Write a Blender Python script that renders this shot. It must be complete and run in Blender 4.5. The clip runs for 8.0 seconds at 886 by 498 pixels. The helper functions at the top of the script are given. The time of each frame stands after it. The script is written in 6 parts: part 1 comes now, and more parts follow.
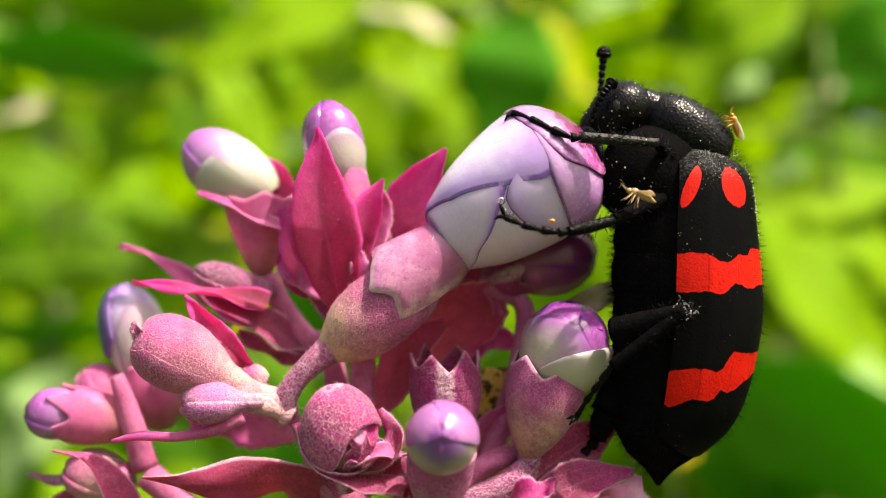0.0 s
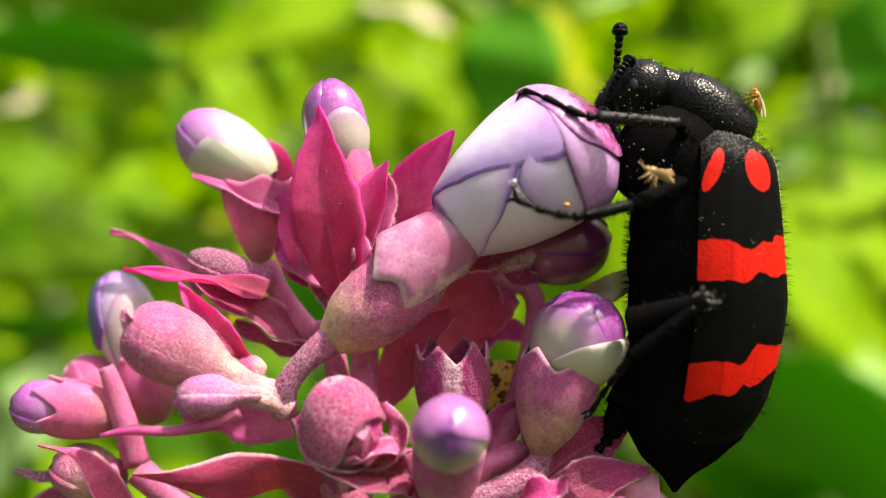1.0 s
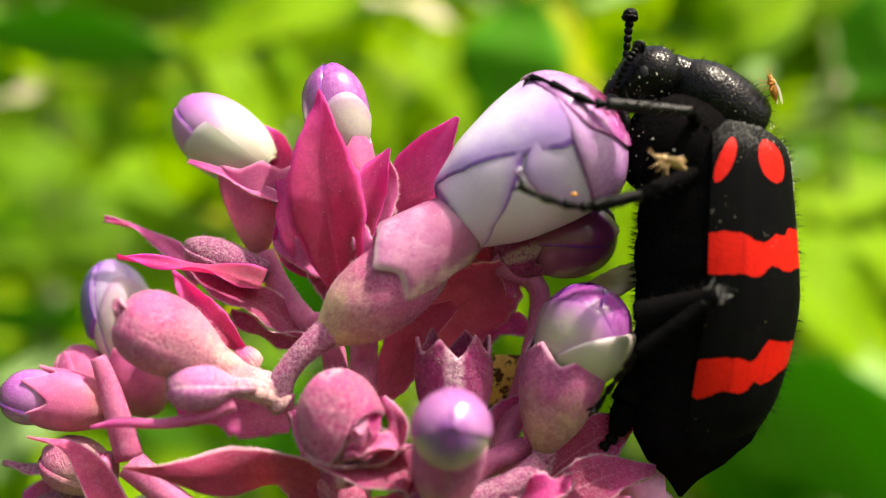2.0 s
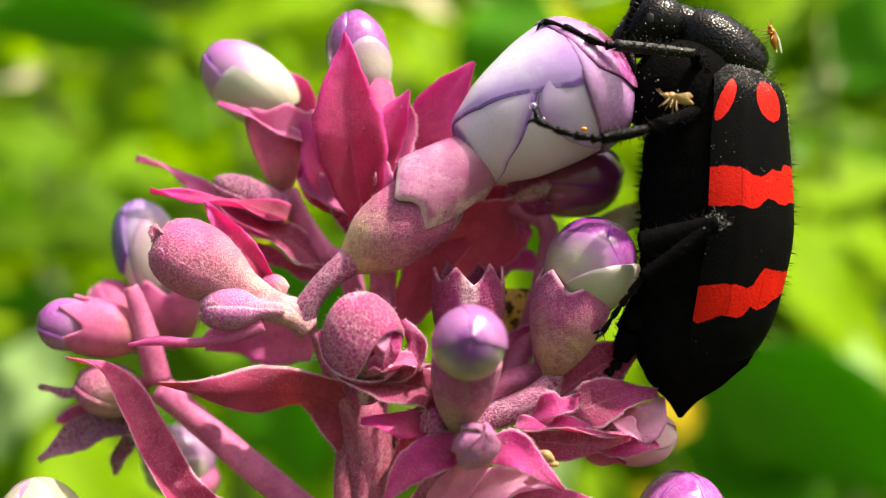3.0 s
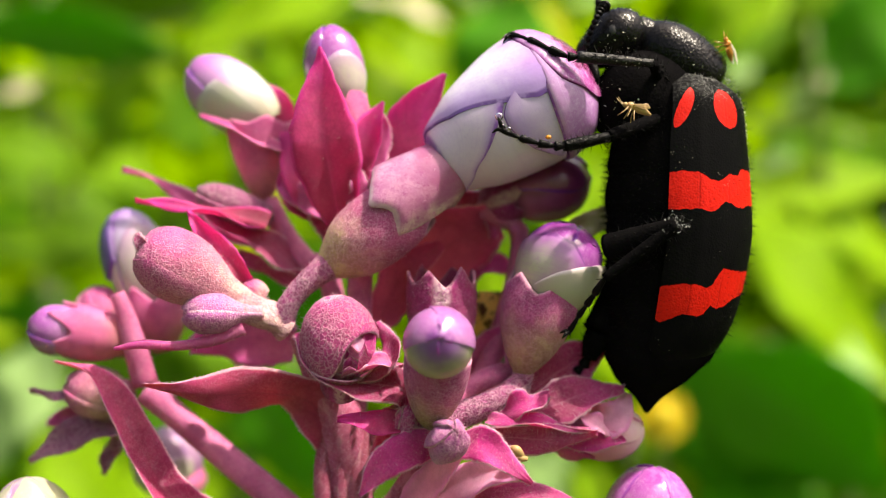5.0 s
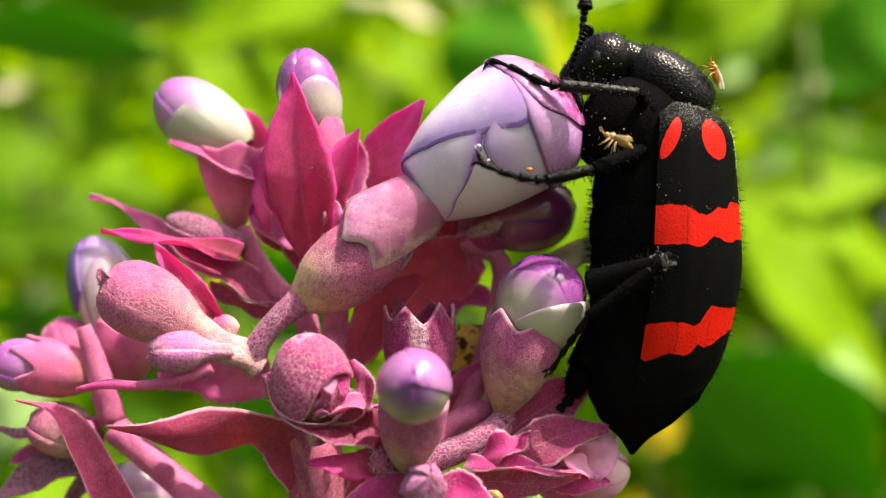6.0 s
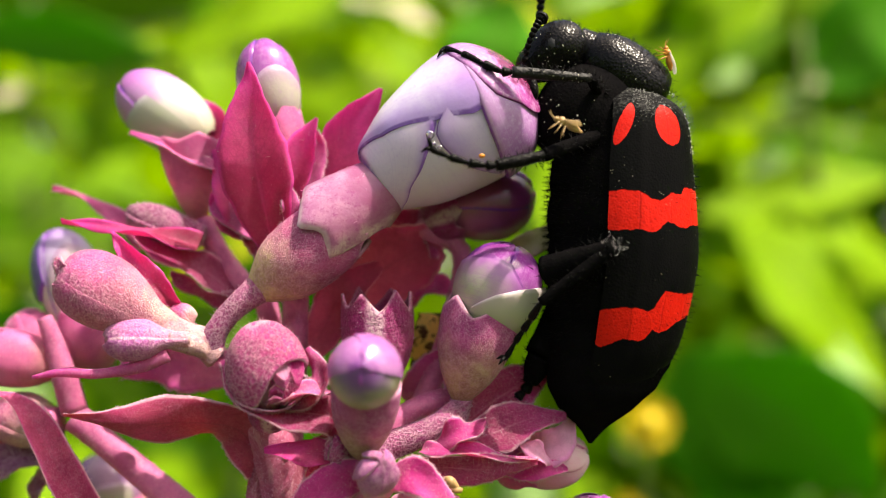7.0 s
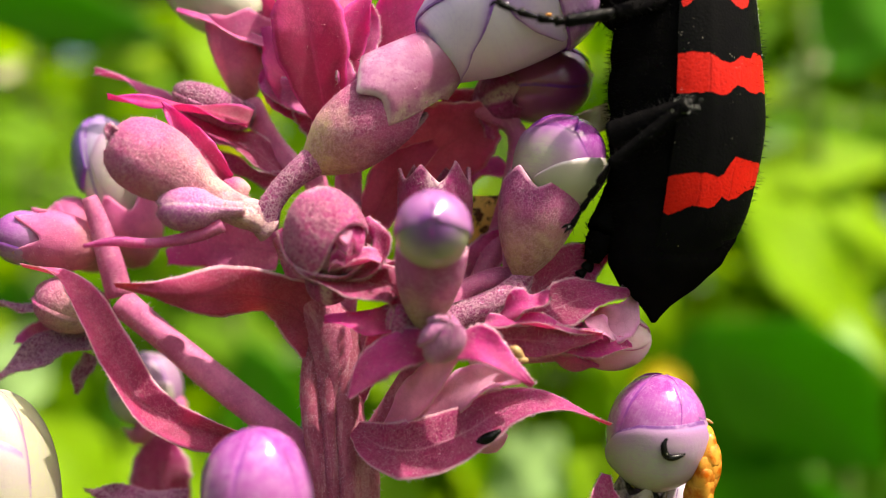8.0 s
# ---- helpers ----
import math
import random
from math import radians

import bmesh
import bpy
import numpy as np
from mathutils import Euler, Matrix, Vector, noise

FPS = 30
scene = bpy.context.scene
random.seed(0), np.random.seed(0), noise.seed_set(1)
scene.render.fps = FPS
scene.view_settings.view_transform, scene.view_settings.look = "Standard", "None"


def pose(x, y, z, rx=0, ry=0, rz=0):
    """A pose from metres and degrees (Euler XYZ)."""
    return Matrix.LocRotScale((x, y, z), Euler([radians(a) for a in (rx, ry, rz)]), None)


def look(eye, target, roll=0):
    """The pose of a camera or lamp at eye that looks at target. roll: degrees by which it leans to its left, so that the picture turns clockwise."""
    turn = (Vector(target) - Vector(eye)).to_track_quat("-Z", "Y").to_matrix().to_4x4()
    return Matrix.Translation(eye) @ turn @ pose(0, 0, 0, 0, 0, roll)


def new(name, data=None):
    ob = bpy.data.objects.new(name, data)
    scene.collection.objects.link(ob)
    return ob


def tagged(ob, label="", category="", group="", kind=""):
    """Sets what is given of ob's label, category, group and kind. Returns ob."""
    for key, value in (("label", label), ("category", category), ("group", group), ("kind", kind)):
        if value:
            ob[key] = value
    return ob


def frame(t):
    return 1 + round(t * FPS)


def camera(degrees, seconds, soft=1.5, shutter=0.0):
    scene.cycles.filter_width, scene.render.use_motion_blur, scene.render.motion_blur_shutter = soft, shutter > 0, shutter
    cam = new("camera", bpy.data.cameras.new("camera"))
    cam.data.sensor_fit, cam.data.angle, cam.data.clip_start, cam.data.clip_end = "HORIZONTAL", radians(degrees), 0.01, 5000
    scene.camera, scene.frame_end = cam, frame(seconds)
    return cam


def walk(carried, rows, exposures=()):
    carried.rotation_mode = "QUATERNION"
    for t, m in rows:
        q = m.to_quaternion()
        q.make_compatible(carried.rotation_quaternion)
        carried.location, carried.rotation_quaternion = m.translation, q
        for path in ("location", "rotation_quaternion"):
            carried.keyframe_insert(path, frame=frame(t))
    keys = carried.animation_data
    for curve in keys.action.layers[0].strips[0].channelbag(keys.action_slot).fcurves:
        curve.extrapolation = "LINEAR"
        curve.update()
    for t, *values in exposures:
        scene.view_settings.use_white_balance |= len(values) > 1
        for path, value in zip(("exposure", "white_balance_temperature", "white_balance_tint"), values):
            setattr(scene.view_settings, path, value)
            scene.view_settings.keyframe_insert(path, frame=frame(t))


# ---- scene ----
# Lengths below are centimetres, counted from the first eye: x right, y ahead, z up. EYE is that eye's height in metres.
EYE = 0.6
cam = camera(52.0, 8.0, soft=1.0)
cam.data.dof.use_dof = True
cam.data.dof.focus_distance = 0.0564
cam.data.dof.aperture_fstop = 16.5
ROWS = [
    (0, 0.000, 0.000, 0.000, -0.00, 0.00, 0.00),
    (0.5, 0.058, 0.220, -0.102, 0.15, -0.13, -0.32),
    (1, -0.062, 0.297, -0.068, -0.16, -0.20, -0.24),
    (1.2, -0.022, 0.358, -0.022, -0.16, -0.18, -0.45),
    (2.3, -0.082, 0.460, -0.254, -0.21, -0.41, -0.96),
    (2.5, -0.082, 0.341, -0.500, -0.50, -0.35, -0.94),
    (3, -0.220, 0.111, -0.516, -0.61, -0.48, -1.35),
    (3.5, -0.123, -0.008, -0.565, -0.55, -0.18, -0.65),
    (4, 0.074, 0.027, -0.390, -0.37, -0.17, -0.21),
    (4.2, -0.060, -0.010, -0.464, -0.48, -0.22, -0.72),
    (5.3, -0.029, -0.139, -0.539, -0.74, 0.05, -0.67),
    (5.5, 0.023, 0.106, -0.551, -0.91, 0.11, -0.52),
    (6, 0.059, 0.101, -0.283, -0.98, -0.29, -0.82),
    (6.5, 0.176, 0.121, -0.317, -0.85, -0.21, -0.74),
    (7, 0.376, 0.082, -0.387, -0.60, -0.01, -0.51),
    (7.5, 0.312, 0.125, -0.617, -0.64, 0.08, -0.23),
    (8, -0.044, 0.246, -1.183, -1.12, -0.08, -0.45),
]
walk(cam, [(t, pose(x / 100, y / 100, EYE + z / 100, 90 + pitch, roll, yaw)) for t, x, y, z, yaw, pitch, roll in ROWS],
     exposures=[(0.0, 1.16, 7200, 10), (8.0, 1.16, 7200, 10)])

# ---- sky and sun ----
SUN_FROM = Vector((0.40, -0.19, 0.89)).normalized()
world = bpy.data.worlds.new("sky")
world.use_nodes = True
scene.world = world
sky = world.node_tree.nodes.new("ShaderNodeTexSky")
sky.sky_type = "NISHITA"
sky.sun_disc = False
sky.air_density, sky.dust_density, sky.ozone_density = 0.6, 5.0, 0.3
sky.sun_elevation = math.asin(SUN_FROM.z)
sky.sun_rotation = math.atan2(SUN_FROM.x, SUN_FROM.y)
world.node_tree.nodes["Background"].inputs["Strength"].default_value = 0.15
world.node_tree.links.new(sky.outputs["Color"], world.node_tree.nodes["Background"].inputs["Color"])
sun = new("sun", bpy.data.lights.new("sun", "SUN"))
sun.data.energy, sun.data.angle, sun.data.color = 4.1, radians(0.53), (1.0, 0.94, 0.84)
sun.matrix_world = look(tuple(SUN_FROM * 5), (0, 0, 0))


# ---- materials ----
class Nodes:
    """A short way to write node materials."""

    def __init__(self, name):
        self.m = bpy.data.materials.new(name)
        self.m.use_nodes = True
        self.t = self.m.node_tree
        self.b = self.t.nodes["Principled BSDF"]
        self.out = self.t.nodes["Material Output"]
        self.tc = self.t.nodes.new("ShaderNodeTexCoord")
        self.place = self.tc.outputs["Object"]
        self.sep = self.t.nodes.new("ShaderNodeSeparateXYZ")
        self.t.links.new(self.tc.outputs["UV"], self.sep.inputs[0])
        self.u, self.v = self.sep.outputs[0], self.sep.outputs[1]

    def set(self, socket, value):
        if isinstance(value, bpy.types.NodeSocket):
            self.t.links.new(value, socket)
        elif isinstance(value, tuple) and len(value) == 3 and socket.type == "RGBA":
            socket.default_value = (*value, 1)
        else:
            socket.default_value = value

    def noise(self, scale, detail=3.0, rough=0.55, vec=None):
        n = self.t.nodes.new("ShaderNodeTexNoise")
        n.inputs["Scale"].default_value, n.inputs["Detail"].default_value = scale, detail
        n.inputs["Roughness"].default_value = rough
        self.t.links.new(vec or self.place, n.inputs["Vector"])
        return n.outputs["Fac"]

    def cells(self, scale, feature="F1"):
        n = self.t.nodes.new("ShaderNodeTexVoronoi")
        n.feature = feature
        n.inputs["Scale"].default_value = scale
        self.t.links.new(self.place, n.inputs["Vector"])
        return n.outputs["Distance"]

    def rand(self):
        return self.t.nodes.new("ShaderNodeObjectInfo").outputs["Random"]

    def f(self, op, a, b=0.0, c=0.0, clamp=False):
        n = self.t.nodes.new("ShaderNodeMath")
        n.operation, n.use_clamp = op, clamp
        for s, x in zip(n.inputs, (a, b, c)):
            self.set(s, x)
        return n.outputs[0]

    def span(self, x, a, b, c=0.0, d=1.0):
        n = self.t.nodes.new("ShaderNodeMapRange")
        n.interpolation_type = "SMOOTHSTEP"
        for s, q in zip(n.inputs, (x, a, b, c, d)):
            self.set(s, q)
        return n.outputs[0]

    def ramp(self, x, stops):
        n = self.t.nodes.new("ShaderNodeValToRGB")
        e = n.color_ramp.elements
        while len(e) < len(stops):
            e.new(0.5)
        for q, (p, c) in zip(e, stops):
            q.position, q.color = p, (*c, 1)
        self.set(n.inputs[0], x)
        return n.outputs[0]

    def mix(self, x, a, b, blend="MIX"):
        n = self.t.nodes.new("ShaderNodeMix")
        n.data_type, n.blend_type = "RGBA", blend
        self.set(n.inputs[0], x), self.set(n.inputs[6], a), self.set(n.inputs[7], b)
        return n.outputs[2]

    def bump(self, height, strength, metres):
        n = self.t.nodes.new("ShaderNodeBump")
        n.inputs["Strength"].default_value, n.inputs["Distance"].default_value = strength, metres
        self.set(n.inputs["Height"], height)
        self.t.links.new(n.outputs[0], self.b.inputs["Normal"])
        return n.outputs[0]

    def done(self, color, rough=0.5, thin=0.0, glow=None, **more):
        """thin: the share of the light that comes through, in the colour glow."""
        self.set(self.b.inputs["Base Color"], color)
        self.set(self.b.inputs["Roughness"], rough)
        for k, x in more.items():
            self.set(self.b.inputs[k.replace("_", " ")], x)
        if thin:
            tr = self.t.nodes.new("ShaderNodeBsdfTranslucent")
            self.set(tr.inputs["Color"], glow if glow is not None else color)
            mx = self.t.nodes.new("ShaderNodeMixShader")
            mx.inputs[0].default_value = thin
            self.t.links.new(self.b.outputs[0], mx.inputs[1])
            self.t.links.new(tr.outputs[0], mx.inputs[2])
            self.t.links.new(mx.outputs[0], self.out.inputs["Surface"])
        return self.m


def downy(name, stops, down=0.35, thin=0.0, glow=None, veins=0.0, rough=0.6, grain=1.0, seam=0.0, lip=0.0, rib_tone=(0.16, 0.02, 0.06), rim_tone=(0.84, 0.60, 0.68), net=0.0, cast=(1.0, 0.68, 0.85)):
    """Plant skin with fine pale hairs; the colour runs along the length."""
    n = Nodes(name)
    along = n.f("ADD", n.v, n.f("MULTIPLY", n.f("SUBTRACT", n.noise(900, 3), 0.5), 0.45))
    c = n.mix(1.0, n.ramp(along, stops), (0.96 * cast[0], 0.88 * cast[1], 1.02 * cast[2]), "MULTIPLY")
    c = n.mix(n.span(n.noise(620, 4, 0.65), 0.40, 0.62, 0.0, 0.7), c, n.mix(1.0, c, (0.60, 0.36, 0.54), "MULTIPLY"))
    if veins:
        side = n.f("ABSOLUTE", n.f("SUBTRACT", n.u, 0.5))
        rib = n.span(side, 0.0, 0.035, 1.0, 0.0)
        run = n.f("SINE", n.f("MULTIPLY", n.f("SUBTRACT", n.v, n.f("MULTIPLY", side, 0.5)), 60.0))
        fine = n.span(run, 0.8, 1.0, 0.0, 0.5)
        c = n.mix(n.f("MULTIPLY", fine, veins), c, n.mix(1.0, c, (0.55, 0.3, 0.4), "MULTIPLY"))
        c = n.mix(n.f("MULTIPLY", rib, n.f("MULTIPLY", veins, n.span(n.v, 0.95, 0.4))), c, rib_tone)
        c = n.mix(n.span(side, 0.28, 0.5, 0.0, 0.55), c, n.mix(1.0, c, (1.35, 0.7, 1.6), "MULTIPLY"))
        c = n.mix(n.span(side, 0.445, 0.48, 0.0, 0.8), c, rim_tone)
        fine_net = n.span(n.cells(2200, "DISTANCE_TO_EDGE"), 0.0, 0.09, 0.35, 0.0)
        c = n.mix(fine_net, c, n.mix(1.0, c, (0.6, 0.4, 0.5), "MULTIPLY"))
    if lip:
        c = n.mix(n.f("MULTIPLY", n.span(n.v, 0.93, 0.985), lip), c, (0.84, 0.60, 0.66))
    if seam:
        run = n.t.nodes.new("ShaderNodeCombineXYZ")
        n.set(run.inputs[0], n.f("MULTIPLY", n.u, 9.0)), n.set(run.inputs[1], n.f("MULTIPLY", n.v, 9.0))
        lines = n.noise(1.0, 3, 0.6, run.outputs[0])
        c = n.mix(n.f("MULTIPLY", n.span(lines, 0.52, 0.66), seam), c, (0.78, 0.50, 0.56))
        c = n.mix(n.f("MULTIPLY", n.span(lines, 0.46, 0.34), seam), c, n.mix(1.0, c, (0.6, 0.35, 0.5), "MULTIPLY"))
    fleck = n.f("MULTIPLY", n.span(n.noise(7500, 3, 0.8), 0.55, 0.62), n.span(n.noise(1300, 2), 0.35, 0.65, 0.15, 1.0))
    pits = n.f("MULTIPLY", n.span(n.noise(4200, 3, 0.75), 0.50, 0.40), 0.9 * grain)
    c = n.mix(pits, c, n.mix(1.0, c, (0.60, 0.20, 0.52), "MULTIPLY"))
    pale = n.mix(0.74, c, (0.96, 0.66, 0.78))
    folds = 0.0
    if net:
        warp = n.t.nodes.new("ShaderNodeVectorMath")
        warp.operation = "MULTIPLY_ADD"
        shake = n.t.nodes.new("ShaderNodeTexNoise")
        shake.inputs["Scale"].default_value = 2600
        n.t.links.new(n.place, shake.inputs["Vector"])
        n.t.links.new(shake.outputs["Color"], warp.inputs[0])
        warp.inputs[1].default_value = (0.0006, 0.0006, 0.0006)
        n.t.links.new(n.place, warp.inputs[2])
        cell = n.t.nodes.new("ShaderNodeTexVoronoi")
        cell.feature = "DISTANCE_TO_EDGE"
        cell.inputs["Scale"].default_value = 4200 if net < 0.6 else 3000
        n.t.links.new(warp.outputs[0], cell.inputs["Vector"])
        folds = n.span(cell.outputs["Distance"], 0.11, 0.01)
        c = n.mix(n.f("MULTIPLY", n.span(cell.outputs["Distance"], 0.05, 0.40), 0.32 * net), c, n.mix(1.0, c, (0.70, 0.34, 0.56), "MULTIPLY"))
        c = n.mix(n.f("MULTIPLY", folds, 0.6 * net), c, pale)
    c = n.mix(n.f("MULTIPLY", fleck, min(1.0, down * 1.7)), c, pale)
    wrinkle = n.span(n.f("ABSOLUTE", n.f("SUBTRACT", n.noise(2600, 4, 0.68), 0.5)), 0.045, 0.0)
    wrinkle = n.f("MULTIPLY", wrinkle, n.span(n.noise(700, 2), 0.38, 0.6, 0.25, 1.0))
    c = n.mix(n.f("MULTIPLY", wrinkle, min(0.8, down * 1.3)), c, pale)
    h = n.f("ADD", n.f("MULTIPLY", n.noise(6500, 3, 0.7), 0.15 + 0.4 * grain), n.f("MULTIPLY", n.noise(1400, 3), 0.9 * grain ** 1.5))
    h = n.f("ADD", h, n.f("MULTIPLY", folds, 1.1 * net))
    n.bump(n.f("ADD", h, n.f("MULTIPLY", wrinkle, down)), 0.4 + 0.5 * grain, 0.00030)
    return n.done(c, n.span(n.noise(2400, 3), 0.4, 0.65, rough - 0.2, rough + 0.05), thin, glow, Sheen_Weight=0.15, Sheen_Roughness=0.4, Sheen_Tint=(1.0, 0.75, 0.85, 1.0), Specular_IOR_Level=0.36)


def silky(name, stops, edge=(0.16, 0.03, 0.30), edge_share=0.85, rough=0.38, thin=0.12, mottle=0.35, tint=(0.55, 0.25, 0.72), blush=0.0, rim_from=0.92, blush_from=0.4, grain=1.0, blotch=0.0, heart=0.0, heart_tone=(0.14, 0.012, 0.05), heart_to=0.45):
    """A petal: colour from its foot to its tip, a darker rim, lilac mottling."""
    n = Nodes(name)
    along = n.f("ADD", n.v, n.f("MULTIPLY", n.f("SUBTRACT", n.noise(500, 3), 0.5), 0.3))
    c = n.ramp(along, stops)
    c = n.mix(n.f("MULTIPLY", n.span(n.noise(3200, 4, 0.7), 0.5, 0.72), mottle), c, tint)
    stretch = n.t.nodes.new("ShaderNodeCombineXYZ")
    n.set(stretch.inputs[0], n.f("MULTIPLY", n.u, 34.0)), n.set(stretch.inputs[1], n.f("MULTIPLY", n.v, 2.2))
    streak = n.span(n.noise(1.0, 4, 0.6, stretch.outputs[0]), 0.48, 0.7)
    c = n.mix(n.f("MULTIPLY", streak, min(0.3, mottle)), c, n.mix(0.7, c, tint))
    c = n.mix(n.f("MULTIPLY", n.span(n.noise(1500, 4, 0.65), 0.46, 0.66), mottle * 0.8), c, n.mix(0.65, c, tint))
    if blotch:
        c = n.mix(n.f("MULTIPLY", n.span(n.noise(520, 4, 0.7), 0.44, 0.58), blotch), c, tint)
    if blush:
        c = n.mix(n.f("MULTIPLY", n.span(n.f("ADD", n.u, n.f("MULTIPLY", n.f("SUBTRACT", n.noise(900, 3), 0.5), 0.5 * (1 - blush_from))), blush_from, 1.0), blush), c, tint)
    if heart:
        c = n.mix(n.f("MULTIPLY", n.span(n.f("ADD", n.u, n.f("MULTIPLY", n.f("SUBTRACT", n.noise(800, 4, 0.65), 0.5), 0.7)), heart_to, heart_to - 0.25), heart), c, heart_tone)
    rim = n.f("MAXIMUM", n.span(n.u, rim_from, 0.4 * rim_from + 0.6 * 0.995), n.span(n.u, 0.6 * (1 - rim_from), 0.2 * (1 - rim_from), 0.0, 1.0))
    rim = n.f("MULTIPLY", rim, n.span(n.noise(1200, 3), 0.3, 0.5, 0.3, 1.0))
    c = n.mix(n.f("MULTIPLY", rim, edge_share), c, edge)
    n.bump(n.f("ADD", n.f("ADD", n.noise(4500, 3), n.f("MULTIPLY", streak, 0.2)), n.f("MULTIPLY", n.noise(900, 4, 0.6), 2.0)), 0.14 * grain, 0.00014)
    return n.done(c, rough, thin, c, Specular_IOR_Level=0.5, Coat_Weight=0.4, Coat_Roughness=0.12)


# The dark foot of this ramp stands for the shadow across the sepals' base.
m_sepal = downy("magenta sepal", [(0.0, (0.28, 0.03, 0.08)), (0.30, (0.36, 0.03, 0.12)), (0.44, (0.70, 0.14, 0.32)), (0.65, (0.66, 0.08, 0.34)), (1.0, (0.60, 0.02, 0.36))], 0.08, 0.42, (1.0, 0.14, 0.45), 0.6, grain=0.25, rim_tone=(0.74, 0.07, 0.46), rib_tone=(0.54, 0.06, 0.24))
m_bract = downy("crimson bract", [(0.0, (0.46, 0.09, 0.22)), (0.4, (0.41, 0.04, 0.17)), (1.0, (0.58, 0.03, 0.32))], 0.22, 0.36, (0.90, 0.09, 0.28), 0.6, grain=0.45, rib_tone=(0.70, 0.30, 0.44), net=0.25)
m_salmon = downy("dusky salmon bract", [(0.0, (0.72, 0.32, 0.38)), (0.5, (0.62, 0.16, 0.26)), (1.0, (0.56, 0.10, 0.24))], 0.10, 0.40, (1.0, 0.26, 0.36), 0.5, grain=0.3)
m_arch = downy("shaded crimson bract", [(0.0, (0.46, 0.09, 0.15)), (0.5, (0.43, 0.08, 0.13)), (1.0, (0.50, 0.07, 0.19))], 0.10, 0.28, (0.90, 0.18, 0.22), 0.5, grain=0.3)
m_pale = downy("pale pink bract", [(0.0, (0.72, 0.34, 0.48)), (0.6, (0.72, 0.22, 0.47)), (1.0, (0.66, 0.08, 0.42))], 0.15, 0.36, (0.95, 0.22, 0.50), 0.3, grain=0.4)
m_blanched = downy("blanched rose bract", [(0.0, (0.78, 0.30, 0.46)), (0.4, (0.92, 0.58, 0.72)), (1.0, (0.94, 0.72, 0.82))], 0.05, 0.5, (1.0, 0.56, 0.72), 0.1, grain=0.15, cast=(1.0, 0.90, 0.98))
m_fuchsia = downy("fuchsia bract", [(0.0, (0.62, 0.20, 0.38)), (0.4, (0.60, 0.03, 0.32)), (1.0, (0.66, 0.12, 0.40))], 0.2, 0.4, (0.98, 0.12, 0.45), 0.4, grain=0.5, rib_tone=(0.4, 0.01, 0.16))
m_hood = downy("mottled rose lobe", [(0.0, (0.52, 0.05, 0.24)), (0.5, (0.60, 0.07, 0.29)), (1.0, (0.54, 0.045, 0.25))], 0.20, 0.15, (0.9, 0.15, 0.4), 0.2, grain=0.7, net=0.9)
m_stalk = downy("mauve downy stalk", [(0.0, (0.42, 0.09, 0.26)), (0.5, (0.40, 0.10, 0.26)), (1.0, (0.44, 0.15, 0.28))], 0.45, 0.1, net=0.7, grain=0.7)
m_branch = downy("rose branch", [(0.0, (0.50, 0.13, 0.25)), (0.5, (0.72, 0.30, 0.46)), (1.0, (0.62, 0.21, 0.37))], 0.12, 0.22, (0.9, 0.35, 0.5), grain=0.3, seam=0.16)
m_stem = downy("dark rose stem", [(0.0, (0.36, 0.10, 0.13)), (0.5, (0.56, 0.19, 0.26)), (1.0, (0.58, 0.19, 0.30))], 0.22, 0.18, (0.85, 0.28, 0.36), grain=0.5, seam=0.35)
m_calyx = downy("mauve calyx", [(0.0, (0.68, 0.66, 0.28)), (0.17, (0.68, 0.60, 0.30)), (0.36, (0.58, 0.30, 0.30)), (0.54, (0.50, 0.10, 0.26)), (1.0, (0.48, 0.06, 0.28))], 0.22, 0.16, grain=0.3, lip=0.4, net=0.25, cast=(1.0, 0.98, 0.86))
m_calyx_olive = downy("olive and rose calyx", [(0.0, (0.50, 0.50, 0.20)), (0.36, (0.56, 0.44, 0.27)), (0.64, (0.50, 0.12, 0.28)), (1.0, (0.44, 0.06, 0.28))], 0.2, 0.18, grain=0.3, lip=0.5, net=0.22, cast=(1.0, 0.88, 0.88))
m_calyx_pink = downy("pink calyx", [(0.0, (0.42, 0.36, 0.14)), (0.18, (0.58, 0.36, 0.30)), (0.5, (0.74, 0.26, 0.44)), (1.0, (0.70, 0.20, 0.46))], 0.12, 0.35, (0.98, 0.35, 0.55), grain=0.25, lip=0.3, cast=(1.0, 0.80, 0.88))
m_calyx_top = silky("rose and lilac calyx lobe", [(0.0, (0.60, 0.50, 0.34)), (0.30, (0.60, 0.46, 0.38)), (0.40, (0.50, 0.20, 0.33)), (0.52, (0.50, 0.23, 0.38)), (0.64, (0.52, 0.29, 0.44)), (0.80, (0.52, 0.30, 0.45)), (1.0, (0.50, 0.28, 0.43))], mottle=0.8, tint=(0.32, 0.05, 0.20), edge=(0.64, 0.50, 0.54), edge_share=0.6, thin=0.2, rough=0.36, blotch=0.4, heart=0.8, heart_tone=(0.34, 0.08, 0.20), heart_to=0.55)
m_cup = downy("crimson calyx", [(0.0, (0.50, 0.16, 0.27)), (0.4, (0.44, 0.07, 0.23)), (1.0, (0.38, 0.03, 0.19))], 0.13, 0.25, (0.8, 0.08, 0.25), 0.3, lip=0.4)
m_young = downy("young rose bud", [(0.0, (0.72, 0.62, 0.42)), (0.30, (0.72, 0.52, 0.40)), (0.52, (0.68, 0.28, 0.36)), (0.75, (0.62, 0.12, 0.32)), (1.0, (0.56, 0.05, 0.28))], 0.22, 0.12, (0.9, 0.3, 0.4), grain=0.45, net=0.5, cast=(1.0, 0.86, 0.88))
